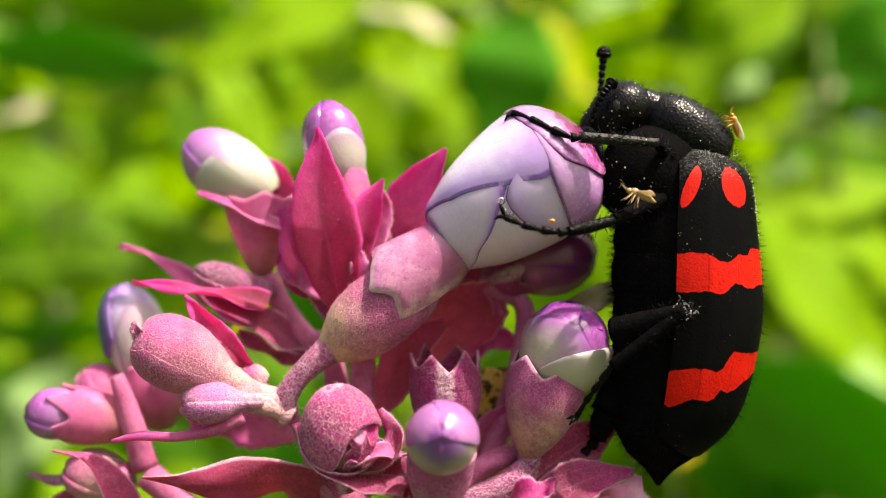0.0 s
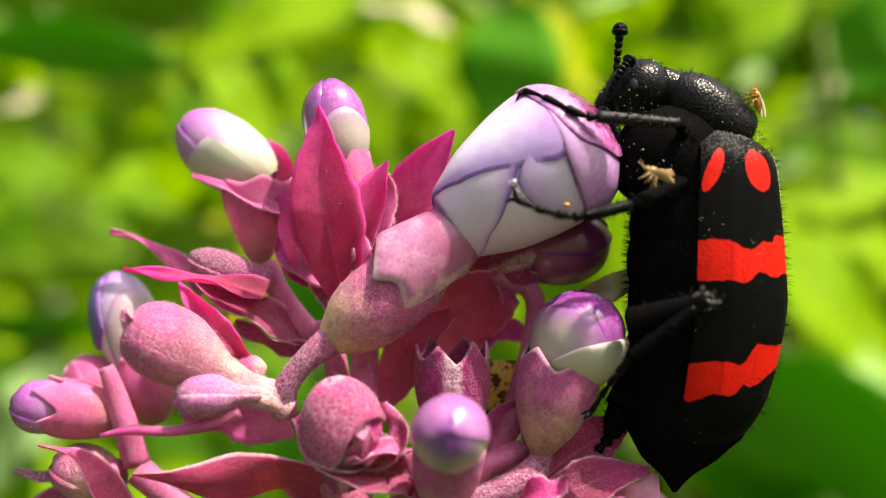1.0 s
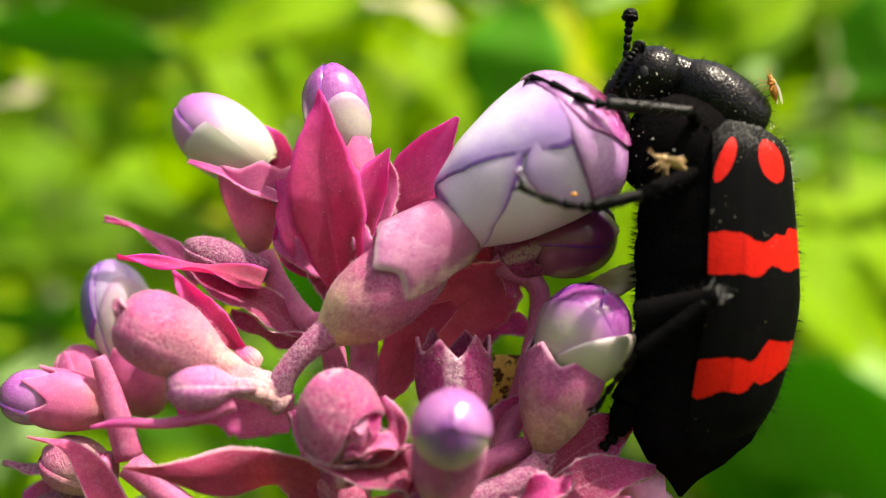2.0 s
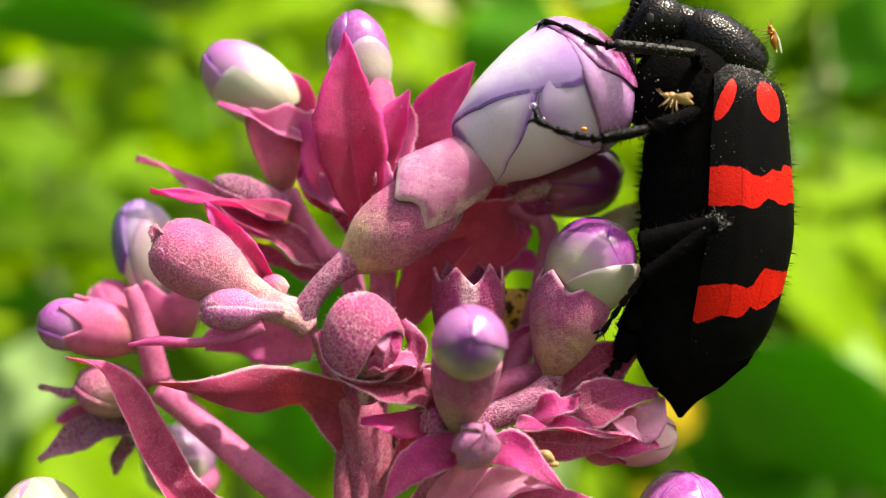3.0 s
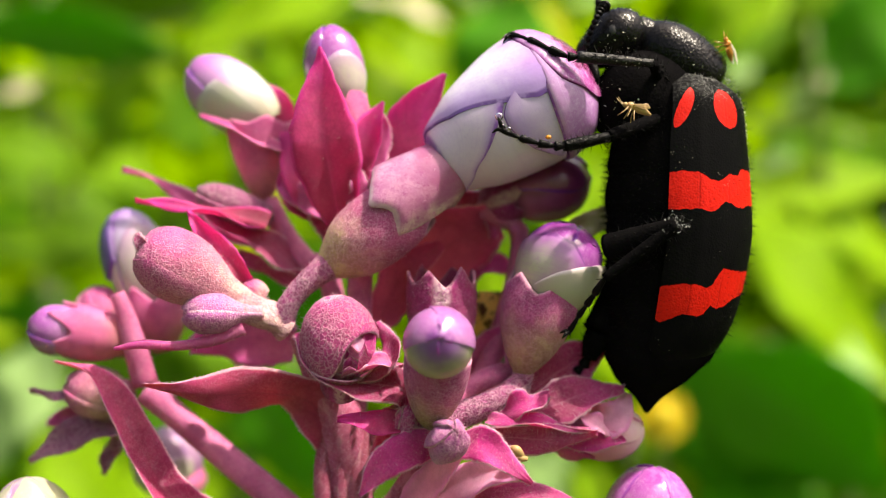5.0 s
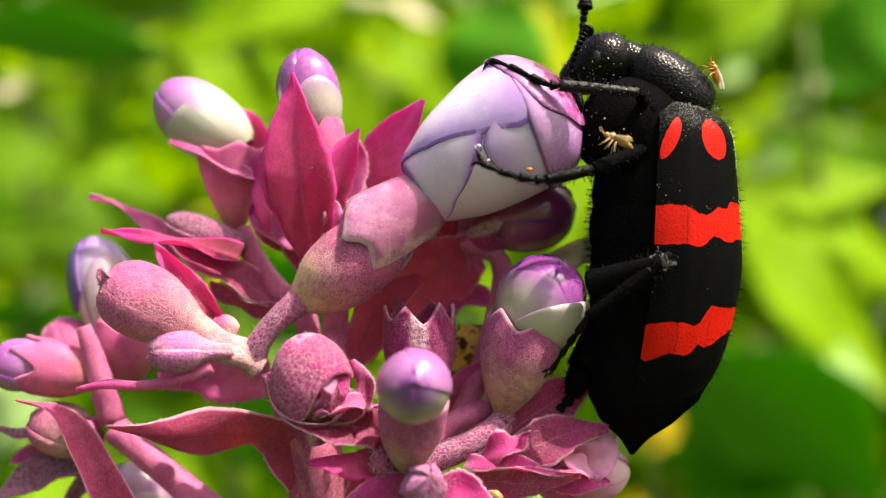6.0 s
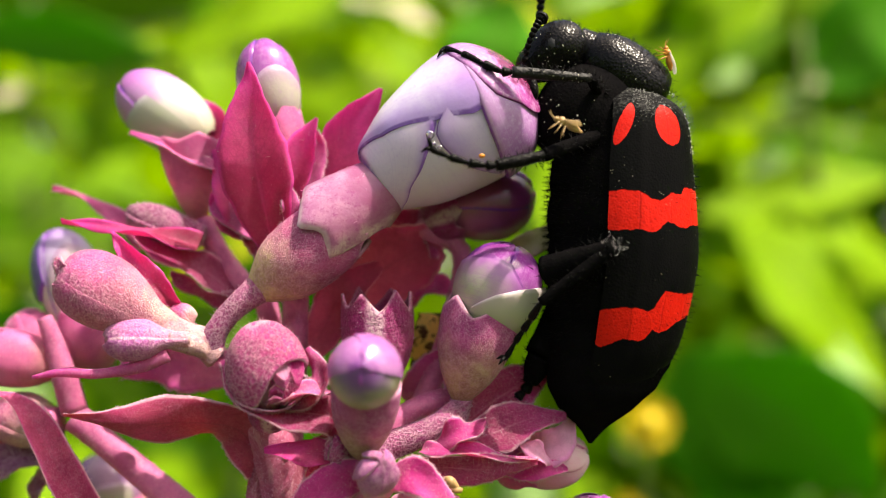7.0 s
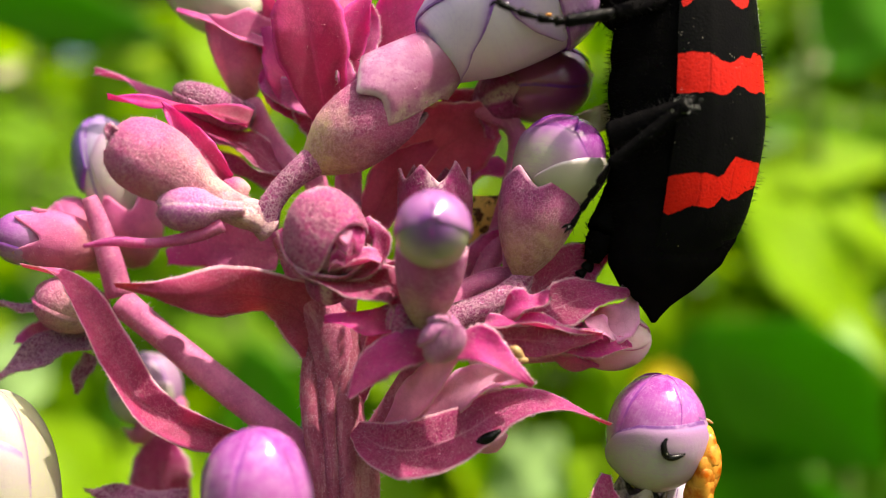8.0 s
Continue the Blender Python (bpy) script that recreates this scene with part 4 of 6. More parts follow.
violet = capped((-2.07, 6.75, -1.34), (-2.19, 6.75, -0.88), (-2.42, 6.80, -0.27), 0.231, 0.235, m_calyx_pink, m_tipped, m_softflap, [(-10, 70, 0.80, 0.1, -0.15)], plant, "white bud with a violet tip in a pink calyx", turn=0.2)
VA, VB = (-2.155, 6.75, -1.02), (-2.42, 6.80, -0.27)
part("petal", shell(VA, VB, scaled(FAT, 0.235), wrap(-125, -22, 0.96, ((-125, -90, -50, -22), (0.55, 0.38, 0.36, 0.5))), (0.012, 0.022), m=30), m_indigo, violet, "dark indigo petal")
capped((-2.17, 6.35, -1.22), (-2.64, 6.29, -1.13), (-2.87, 6.25, -1.12), 0.196, 0.180, m_calyx_pink, m_cap, m_ivoryflap, [], plant, "pink bud with a pale violet tip", turn=0.6, depth=0.35)
flower_bud("flower_bud", (-2.29, 6.70, -1.35), (-2.41, 6.70, -1.16), (-2.64, 6.70, -0.89), 0.175, 0.167, m_calyx_pink, m_calyx_pink, plant, start=0.2, turn=0.6, label="small pink bud")
# young downy buds
YA, YB = (-1.18, 5.87, -0.95), (-1.93, 5.72, -0.54)
EGGS = scaled([(0.0, 0.30), (0.12, 0.33), (0.27, 0.42), (0.42, 0.72), (0.58, 0.96), (0.74, 1.0), (0.87, 0.88), (0.96, 0.6), (1.0, 0.2)], 0.225)
young = part("young_bud", turned(YA, YB, EGGS, 40, 36, lambda q, t: 1 + 0.025 * np.sin(3 * t + 4 * q) + 0.012 * np.sin(8 * t + 9 * q)), m_young, plant, "young rose bud covered in fine down", pivot=(-1.27, 5.85, -0.91))
for t0, t1 in ((-150, -4), (-10, 125), (115, 215)):
    part("lobe", shell(YA, YB, EGGS, lobe_zone(t0, t1), (0.0, 0.014), 0.006, m=30), m_young, young)
part("lobe", blade([(-1.80, 5.62, -0.63), (-1.85, 5.62, -0.57), (-1.90, 5.66, -0.52), (-1.94, 5.70, -0.46)], [0.03, 0.053, 0.043, 0.01], face=(-0.5, -0.8, 0.2), fold=0.4, thick=0.014, wave=0.01, seed=61), m_hood, young)
SA, SB = (-1.13, 5.74, -0.965), (-1.63, 5.66, -0.965)
SMALL = scaled([(0.0, 0.24), (0.2, 0.30), (0.34, 0.50), (0.48, 0.88), (0.64, 1.02), (0.8, 0.98), (0.93, 0.66), (1.0, 0.12)], 0.112)
small = part("young_bud", turned(SA, SB, SMALL, 32, 28), m_young, plant, "small young bud with folded lobes", pivot=(-1.22, 5.72, -0.96))
for t0, t1 in ((-170, 14), (-2, 150)):
    part("lobe", shell(SA, SB, SMALL, lobe_zone(t0, t1), (0.0, 0.034), 0.006, m=30), m_mauvebud, small)
RA, RB = (-0.60, 5.66, -1.39), (-0.67, 5.54, -0.83)
EGG = scaled(BALL, 0.222)
rose = part("young_bud", turned(RA, RB, scaled(EGG, 0.86)), m_fuchsia, plant, "round rose bud with folded lobes", pivot=(-0.62, 5.75, -1.52))
for k, (t0, t1, low, high, skin) in enumerate(((4, 40, 0.10, 0.42, m_fuchsia), (30, 70, 0.08, 0.50, m_hood), (16, 52, 0.66, 0.34, m_pale), (46, 84, 0.62, 0.28, m_fuchsia), (2, 34, 0.14, 0.30, m_pale), (38, 66, 0.12, 0.26, m_blanched), (24, 46, 0.58, 0.42, m_blanched))):
    mid = (t0 + t1) / 2
    part("lobe", shell(RA, RB, scaled(EGG, 0.86 + 0.015 * k), wrap(t0, t1, low, ((t0, t0 + 6, mid, t1 - 6, t1), (low * 0.7 + high * 0.3, low * 0.2 + high * 0.8, high, low * 0.3 + high * 0.7, low * 0.8 + high * 0.2))), (0.0, 0.045), m=20, n=10), skin, rose)
part("lobe", shell(RA, RB, EGG, wrap(-210, 140, 0.998, ((-210, -100, -60, -30, -10, 2, 12, 24, 40, 60, 78, 100, 140), (0.1, 0.08, 0.10, 0.14, 0.20, 0.32, 0.46, 0.56, 0.61, 0.60, 0.54, 0.42, 0.3))), (0.0, 0.04), m=60, n=24), m_hood, rose, "mottled pink hood")
part("lobe", shell(RA, RB, EGG, wrap(-110, 120, 0.0, ((-110, -70, -40, -10, 15, 40, 65, 90, 120), (0.40, 0.34, 0.25, 0.17, 0.12, 0.10, 0.13, 0.20, 0.30))), (0.01, 0.05), m=50), m_hood, rose, "mottled lip with a pale rim")
part("calyx", cup((-0.62, 5.75, -1.52), (-0.62, 5.66, -1.34), scaled(CALYX, 0.139), 5, 0.2), m_cup, rose)
flower_bud("young_bud", (0.02, 5.50, -1.78), (0.04, 5.42, -1.73), (0.09, 5.26, -1.61), 0.075, 0.105, m_node, m_mauvebud, plant, profile=ROUND, start=0.6, twist=0.9, depth=0.3, label="tiny pale pink bud", sink=0.8, lift=(0.0, 0.035))
flower_bud("young_bud", (-0.18, 5.62, -1.72), (-0.19, 5.60, -1.67), (-0.21, 5.55, -1.53), 0.048, 0.068, m_node, m_hood, plant, profile=ROUND, start=0.6, twist=0.9, depth=0.3, label="tiny pink bud", sink=0.8)
flower_bud("young_bud", (-1.16, 5.95, -0.88), (-1.22, 5.95, -0.87), (-1.30, 5.90, -0.80), 0.051, 0.073, m_node, m_young, plant, profile=ROUND, start=0.6, label="tiny pink bud", sink=0.8)
part("node", tube([(-1.04, 5.90, -1.01), (-1.15, 5.88, -0.98), (-1.31, 5.85, -0.91), (-1.38, 5.85, -0.87)], [0.10, 0.10, 0.10, 0.07], 14, 20, 0.03), m_node, plant)
part("node", tube([(-1.01, 5.90, -1.08), (-1.09, 5.85, -1.02), (-1.21, 5.75, -0.98), (-1.27, 5.70, -0.96)], [0.09, 0.07, 0.06, 0.05], 14, 20, 0.03), m_node, plant)
# an empty toothed calyx
part("empty_calyx", cup((0.03, 6.02, -1.31), (0.01, 6.00, -0.71), scaled(CALYX, 0.239), 6, 0.20, turn=0.4, flare=0.05, thick=0.02), m_cup, plant, "empty crimson calyx with a toothed rim")

# sepals of the upper flower
part("sepal", blade([(-0.68, 6.05, -0.36), (-0.73, 5.97, -0.08), (-0.77, 5.92, 0.15), (-0.79, 5.90, 0.36), (-0.80, 5.88, 0.55), (-0.80, 5.87, 0.69), (-0.81, 5.86, 0.79)], [0.09, 0.20, 0.235, 0.185, 0.11, 0.05, 0.008], fold=0.38, curl=-0.1, wave=0.02, count=34, seed=2), m_sepal, plant)
part("sepal", blade([(-0.61, 6.15, -0.19), (-0.55, 6.12, 0.04), (-0.50, 6.10, 0.27), (-0.40, 6.08, 0.47)], [0.08, 0.091, 0.102, 0.01], fold=0.5, seed=3), m_sepal, plant)
part("sepal", blade([(-0.56, 6.25, -0.15), (-0.48, 6.22, 0.08), (-0.43, 6.20, 0.27), (-0.45, 6.20, 0.43)], [0.08, 0.100, 0.085, 0.02], fold=0.4, seed=4), m_pale, plant)
part("sepal", blade([(-0.37, 6.30, -0.09), (-0.31, 6.25, 0.12), (-0.18, 6.20, 0.39), (0.02, 6.16, 0.68)], [0.039, 0.174, 0.162, 0.015], fold=0.25, seed=5), m_sepal, plant)
part("sepal", blade([(-0.71, 6.20, -0.30), (-0.88, 6.20, -0.15), (-1.03, 6.25, 0.08), (-1.12, 6.35, 0.28)], [0.08, 0.147, 0.100, 0.03], fold=0.3, seed=6), m_sepal, plant)
part("sepal", blade([(-0.70, 6.10, -0.30), (-0.86, 6.15, -0.23), (-1.02, 6.20, -0.15), (-1.15, 6.30, -0.07)], [0.08, 0.085, 0.077, 0.02], fold=0.3, seed=7), m_pale, plant)
part("sepal", blade([(-1.24, 6.55, 0.17), (-1.15, 6.60, 0.37), (-1.19, 6.60, 0.54), (-1.29, 6.62, 0.66)], [0.06, 0.082, 0.074, 0.02], fold=0.3, seed=8), m_sepal, plant)
part("sepal", blade([(-1.11, 6.30, 0.14), (-1.31, 6.32, 0.22), (-1.51, 6.34, 0.32), (-1.72, 6.36, 0.39)], [0.05, 0.045, 0.035, 0.01], face=(0, -0.7, 0.7), fold=0.6, wave=0.01, seed=9), m_pale, plant)
part("sepal", blade([(-0.71, 6.20, -0.46), (-0.79, 6.20, -0.34), (-0.84, 6.20, -0.27), (-0.92, 6.25, -0.19)], [0.08, 0.10, 0.08, 0.02], fold=0.3, seed=10), m_bract, plant)
part("young_bud", tube([(-1.11, 6.40, 0.08), (-1.13, 6.38, 0.18), (-1.14, 6.40, 0.30)], [0.02, 0.06, 0.01], 12, 14), m_stalk, plant)
part("sepal", blade([(-0.87, 6.25, -0.31), (-0.99, 6.25, -0.21), (-1.07, 6.28, -0.11), (-1.12, 6.30, 0.00)], [0.06, 0.093, 0.077, 0.02], fold=0.3, seed=50), m_sepal, plant)
part("sepal", blade([(-0.57, 6.00, -0.29), (-0.54, 5.98, -0.18), (-0.56, 5.96, -0.05), (-0.60, 5.95, 0.03)], [0.06, 0.067, 0.045, 0.01], fold=0.4, seed=51), m_pale, plant)
part("sepal", tube([(-0.44, 5.90, -0.11), (-0.34, 5.86, -0.05), (-0.39, 5.85, -0.03), (-0.47, 5.86, -0.03)], [0.012, 0.016, 0.014, 0.006], 8, 14), m_pale, plant, "thin pale hooked thread")
part("sepal", blade([(-0.37, 6.35, -0.15), (-0.44, 6.30, 0.00), (-0.45, 6.28, 0.16), (-0.44, 6.26, 0.32)], [0.08, 0.086, 0.078, 0.02], fold=0.4, seed=52), m_pale, plant)
part("leaf", blade([(-1.02, 6.95, 0.02), (-1.22, 7.0, -0.16), (-1.44, 7.02, -0.42), (-1.66, 7.0, -0.70)], [0.03, 0.15, 0.17, 0.02], face=(0.1, -0.6, 0.8), fold=0.2, seed=70), m_gold, plant, "yellowing leaf behind the branches")
# left-hand bracts
part("bract", blade([(-1.20, 6.15, -0.40), (-1.47, 6.15, -0.32), (-1.78, 6.15, -0.28), (-2.10, 6.15, -0.23)], [0.10, 0.077, 0.046, 0.01], face=(0, -0.5, 0.85), fold=0.5, seed=11), m_sepal, plant)
part("bract", blade([(-1.27, 5.95, -0.76), (-1.41, 5.90, -0.60), (-1.55, 5.88, -0.44), (-1.67, 5.87, -0.30)], [0.037, 0.081, 0.062, 0.01], fold=0.6, seed=12), m_sepal, plant)
part("bract", blade([(-1.67, 6.50, -0.40), (-1.84, 6.52, -0.22), (-2.07, 6.55, -0.06), (-2.34, 6.58, 0.01)], [0.040, 0.065, 0.032, 0.01], face=(0, -0.7, 0.7), fold=0.5, seed=13), m_pale, plant)
part("bract", blade([(-1.00, 6.35, -0.71), (-1.19, 6.30, -0.56), (-1.39, 6.30, -0.47), (-1.66, 6.30, -0.31)], [0.08, 0.125, 0.125, 0.05], face=(0.3, -0.6, 0.7), fold=0.3, seed=14), m_bract, plant)
part("bract", blade([(-0.94, 6.30, -0.75), (-1.11, 6.30, -0.72), (-1.27, 6.30, -0.66), (-1.41, 6.30, -0.56)], [0.06, 0.063, 0.063, 0.02], face=(0, -0.6, -0.5), fold=0.3, seed=15), m_bract, plant)
flower_bud("young_bud", (-1.20, 6.35, -0.35), (-1.28, 6.35, -0.31), (-1.73, 6.35, -0.15), 0.098, 0.118, m_stalk, m_stalk, plant, start=0.3, twist=0.2, depth=0.4, label="narrow mauve bud of folded lobes", sink=0.6)
part("bract", tube([(-1.26, 5.72, -1.05), (-1.43, 5.68, -1.13), (-1.67, 5.66, -1.17), (-1.87, 5.64, -1.16), (-2.05, 5.62, -1.19)], [0.05, 0.04, 0.03, 0.03, 0.012], 10, 24, 0.02), m_pale, plant, "thin pink thread-like bract")
part("bract", tube([(-2.06, 6.30, -1.52), (-2.13, 6.28, -1.25), (-2.20, 6.26, -1.01), (-2.25, 6.25, -0.87)], [0.09, 0.085, 0.065, 0.05], 12, 18, 0.02), m_branch, plant, "pink finger-like bract")
part("bract", blade([(-1.01, 6.30, -1.22), (-1.26, 6.35, -1.19), (-1.50, 6.40, -1.17), (-1.79, 6.45, -1.26)], [0.118, 0.204, 0.179, 0.05], fold=0.15, seed=16), m_pale, plant)
# lower left leaves
part("bract", blade([(-0.73, 6.00, -1.84), (-0.84, 5.90, -1.56), (-1.11, 5.75, -1.47), (-1.49, 5.65, -1.47), (-1.87, 5.64, -1.42)], [0.103, 0.198, 0.180, 0.099, 0.01], face=[(0.4, -0.9, -0.4), (0.2, -0.9, -0.55), (0, -0.85, -0.65), (0, -0.9, -0.45), (0, -0.9, 0.1)], fold=0.1, curl=-0.25, wave=0.06, seed=17), m_arch, plant, "arched crimson bract")
part("bract", blade([(-1.00, 5.95, -2.38), (-1.34, 5.90, -2.34), (-1.71, 5.85, -2.19), (-1.93, 5.85, -1.90), (-2.14, 5.88, -1.55), (-2.30, 5.90, -1.38), (-2.53, 5.90, -1.31)], [0.044, 0.103, 0.117, 0.110, 0.088, 0.051, 0.01], face=[(0, -0.8, -0.6), (0, -0.9, -0.3), (0.4, -0.9, 0.2), (0.5, -0.8, 0.4), (0.5, -0.7, 0.6), (0.3, -0.7, 0.8), (0.1, -0.7, 0.8)], fold=0.5, curl=0.2, wave=0.03, seed=18), m_curl, plant, "long curling rose bract")
part("bract", blade([(-2.16, 6.35, -1.81), (-2.46, 6.35, -1.85), (-2.68, 6.35, -1.96), (-2.89, 6.35, -2.07)], [0.1, 0.118, 0.094, 0.02], face=(0, -0.8, 0.6), fold=0.4, seed=19), m_stalk, plant)
part("bract", blade([(-2.29, 6.50, -1.79), (-2.52, 6.50, -1.77), (-2.67, 6.50, -1.79), (-2.83, 6.50, -1.83)], [0.1, 0.098, 0.078, 0.02], fold=0.3, seed=20), m_pale, plant)
part("bract", blade([(-2.40, 6.30, -1.67), (-2.55, 6.30, -1.64), (-2.70, 6.30, -1.60), (-2.87, 6.30, -1.58)], [0.05, 0.05, 0.04, 0.01], face=(0, -0.6, 0.8), fold=0.6, seed=21), m_stalk, plant)
part("bract", blade([(-2.27, 6.40, -1.93), (-2.33, 6.40, -2.01), (-2.36, 6.40, -2.08), (-2.39, 6.40, -2.18)], [0.05, 0.05, 0.04, 0.01], fold=0.4, seed=22), m_stalk, plant)
flower_bud("young_bud", (-2.14, 6.30, -1.65), (-2.24, 6.30, -1.64), (-2.61, 6.30, -1.51), 0.157, 0.172, m_branch, m_young, plant, start=0.2, twist=0.3, label="small blurred pink bud", depth=0.5)
capped((-1.98, 7.20, -2.63), (-2.11, 7.20, -2.45), (-2.26, 7.20, -2.02), 0.246, 0.278, m_calyx_pink, m_dimpetal, m_softflap, [(-60, 60, 0.6, 0.0, -0.15)], plant, "lilac bud greyed by painted shade in a pink calyx")
part("bract", blade([(-1.92, 7.00, -3.38), (-1.96, 7.00, -3.04), (-1.98, 7.00, -2.79), (-1.97, 7.00, -2.58)], [0.1, 0.209, 0.209, 0.06], fold=0.2, seed=23), m_bract, plant)
part("bract", blade([(-1.64, 6.40, -2.92), (-1.91, 6.40, -2.90), (-2.13, 6.40, -2.87), (-2.32, 6.40, -2.83)], [0.08, 0.08, 0.06, 0.01], face=(0, -0.6, 0.8), fold=0.4, seed=24), m_stalk, plant)
capped((-0.95, 5.60, -3.42), (-0.95, 5.40, -2.86), (-0.99, 5.25, -2.19), 0.264, 0.323, m_calyx, m_pinkcap, m_ivoryflap, [(-20, 110, 0.55, -0.1, -0.15)], plant, "plump orchid-purple bud", sink=0.4)
capped((-2.51, 5.90, -3.48), (-2.58, 5.90, -3.16), (-2.73, 5.90, -2.08), 0.312, 0.338, m_calyx, m_flap, m_flap, [(-60, 50, 0.8, 0.1, -0.15)], plant, "cream bud", sink=0.4)
part("branch", tube([(-0.56, 6.10, -3.78), (-0.77, 5.90, -3.65), (-0.94, 5.60, -3.40)], [0.1, 0.08, 0.08], 12, 16), m_stem, plant)
part("branch", tube([(-0.56, 6.10, -4.32), (-1.63, 6.00, -4.09), (-2.51, 5.90, -3.46)], [0.1, 0.08, 0.08], 12, 16), m_stem, plant)
part("branch", tube([(-0.59, 6.20, -3.26), (-1.38, 6.80, -3.31), (-1.92, 7.00, -3.38), (-1.98, 7.20, -2.60)], [0.1, 0.07, 0.06, 0.06], 12, 16), m_stem, plant)
flower_bud("flower_bud", (-0.79, 6.60, -2.69), (-0.81, 6.60, -2.62), (-0.83, 6.60, -2.36), 0.057, 0.074, m_cream, m_cream, plant, label="pale bud behind the stem")

# bracts round the red bud
part("bract", blade([(-0.44, 6.00, -2.12), (-0.21, 5.70, -1.50), (-0.49, 5.62, -1.39), (-0.77, 5.60, -1.28), (-0.90, 5.65, -1.08)], [0.06, 0.12, 0.15, 0.12, 0.02], face=[(0, -0.8, 0.6), (0, -0.8, 0.6), (0, -0.75, 0.65), (0.3, -0.75, 0.6), (0.6, -0.5, 0.6)], fold=0.5, count=34, seed=25), m_bract, plant, "crimson bract that cups a bud")
part("bract", blade([(-0.50, 5.65, -1.32), (-0.35, 5.60, -1.28), (-0.28, 5.62, -1.18), (-0.40, 5.70, -1.01)], [0.08, 0.070, 0.077, 0.02], face=(-0.5, -0.8, 0.2), fold=0.5, seed=26), m_bract, plant)
part("bract", blade([(-0.23, 5.65, -1.28), (-0.35, 5.56, -1.25), (-0.52, 5.50, -1.30), (-0.69, 5.50, -1.27)], [0.03, 0.048, 0.041, 0.02], face=(0, -0.5, 0.85), fold=0.6, seed=27), m_pale, plant)
part("bract", blade([(-0.19, 5.60, -1.66), (-0.30, 5.58, -1.64), (-0.45, 5.56, -1.62), (-0.63, 5.55, -1.61)], [0.05, 0.082, 0.075, 0.01], face=(0, -0.8, 0.6), fold=0.3, seed=28), m_sepal, plant)
part("bract", blade([(-0.00, 5.60, -1.76), (-0.17, 5.50, -1.78), (-0.34, 5.45, -1.87), (-0.47, 5.40, -2.04)], [0.06, 0.123, 0.095, 0.01], face=(0.2, -0.8, 0.5), fold=0.3, seed=29), m_fuchsia, plant)
part("bract", blade([(0.10, 5.60, -1.80), (0.24, 5.50, -1.74), (0.37, 5.48, -1.80), (0.58, 5.45, -1.97)], [0.06, 0.109, 0.088, 0.01], face=(-0.2, -0.8, 0.5), fold=0.3, seed=30), m_fuchsia, plant)
part("bract", blade([(-0.47, 5.90, -2.32), (-0.30, 5.75, -2.39), (-0.08, 5.66, -2.39), (0.19, 5.64, -2.29), (0.46, 5.66, -2.14), (0.75, 5.70, -2.12), (1.09, 5.75, -2.25)], [0.051, 0.135, 0.181, 0.160, 0.108, 0.059, 0.01], face=[(0, -0.8, 0.5), (0, -0.9, 0.35), (0, -0.9, 0.35), (0, -0.8, 0.5), (0, -0.7, 0.6), (0, -0.7, 0.7), (0, -0.7, 0.7)], fold=0.2, curl=0.1, wave=0.03, seed=31), m_bract, plant, "broad crimson bract with a long tip")
part("bract", blade([(-0.29, 5.85, -2.34), (-0.13, 5.70, -2.12), (0.00, 5.60, -1.95), (0.14, 5.54, -1.77)], [0.051, 0.094, 0.101, 0.051], face=(0.2, -0.8, 0.6), fold=0.2, seed=32), m_blanched, plant)
part("bract", blade([(-0.10, 5.85, -2.30), (0.16, 5.72, -2.07), (0.36, 5.62, -1.95), (0.55, 5.54, -1.92)], [0.058, 0.115, 0.108, 0.03], face=(0.2, -0.75, 0.65), fold=0.2, seed=33), m_blanched, plant)
part("bract", blade([(-0.06, 5.78, -2.26), (0.13, 5.74, -2.20), (0.30, 5.72, -2.12), (0.43, 5.72, -2.04)], [0.029, 0.051, 0.051, 0.03], face=(0.2, -0.75, 0.65), fold=0.2, seed=48), m_blanched, plant)
part("bract", blade([(0.13, 5.90, -2.35), (0.29, 5.85, -2.40), (0.38, 5.85, -2.40), (0.47, 5.85, -2.33)], [0.03, 0.044, 0.048, 0.01], fold=0.2, seed=34), m_blanched, plant)
# bracts beside the beetle
part("bract", blade([(0.49, 5.95, -1.61), (0.70, 6.00, -1.43), (0.91, 6.05, -1.30), (1.15, 6.10, -1.19)], [0.06, 0.157, 0.157, 0.04], fold=0.25, seed=35), m_bract, plant)
part("bract", blade([(0.51, 5.85, -1.65), (0.77, 5.85, -1.56), (0.99, 5.88, -1.48), (1.24, 5.92, -1.46)], [0.06, 0.147, 0.117, 0.02], face=(0, -0.8, 0.6), fold=0.3, seed=36), m_bract, plant)
part("bract", blade([(0.25, 5.75, -1.76), (0.46, 5.65, -1.72), (0.74, 5.65, -1.73), (1.03, 5.75, -1.70)], [0.05, 0.098, 0.098, 0.02], face=(0, -0.9, -0.3), fold=0.2, seed=37), m_bract, plant)
part("bract", blade([(0.32, 5.70, -1.64), (0.49, 5.62, -1.62), (0.70, 5.62, -1.65), (0.98, 5.70, -1.68)], [0.04, 0.06, 0.05, 0.01], face=(0, -0.5, 0.85), fold=0.5, seed=38), m_fuchsia, plant)
part("bract", blade([(0.41, 5.70, -1.62), (0.51, 5.65, -1.54), (0.61, 5.65, -1.51), (0.71, 5.70, -1.46)], [0.04, 0.09, 0.07, 0.01], face=(0, -0.7, 0.7), fold=0.5, seed=39), m_fuchsia, plant)
flower_bud("flower_bud", (0.78, 6.15, -1.84), (1.00, 6.10, -1.81), (1.40, 6.05, -1.73), 0.159, 0.175, m_pale, m_rosy, plant, start=0.3, turn=0.5, depth=0.6, label="rose-pink bud with split sepals")
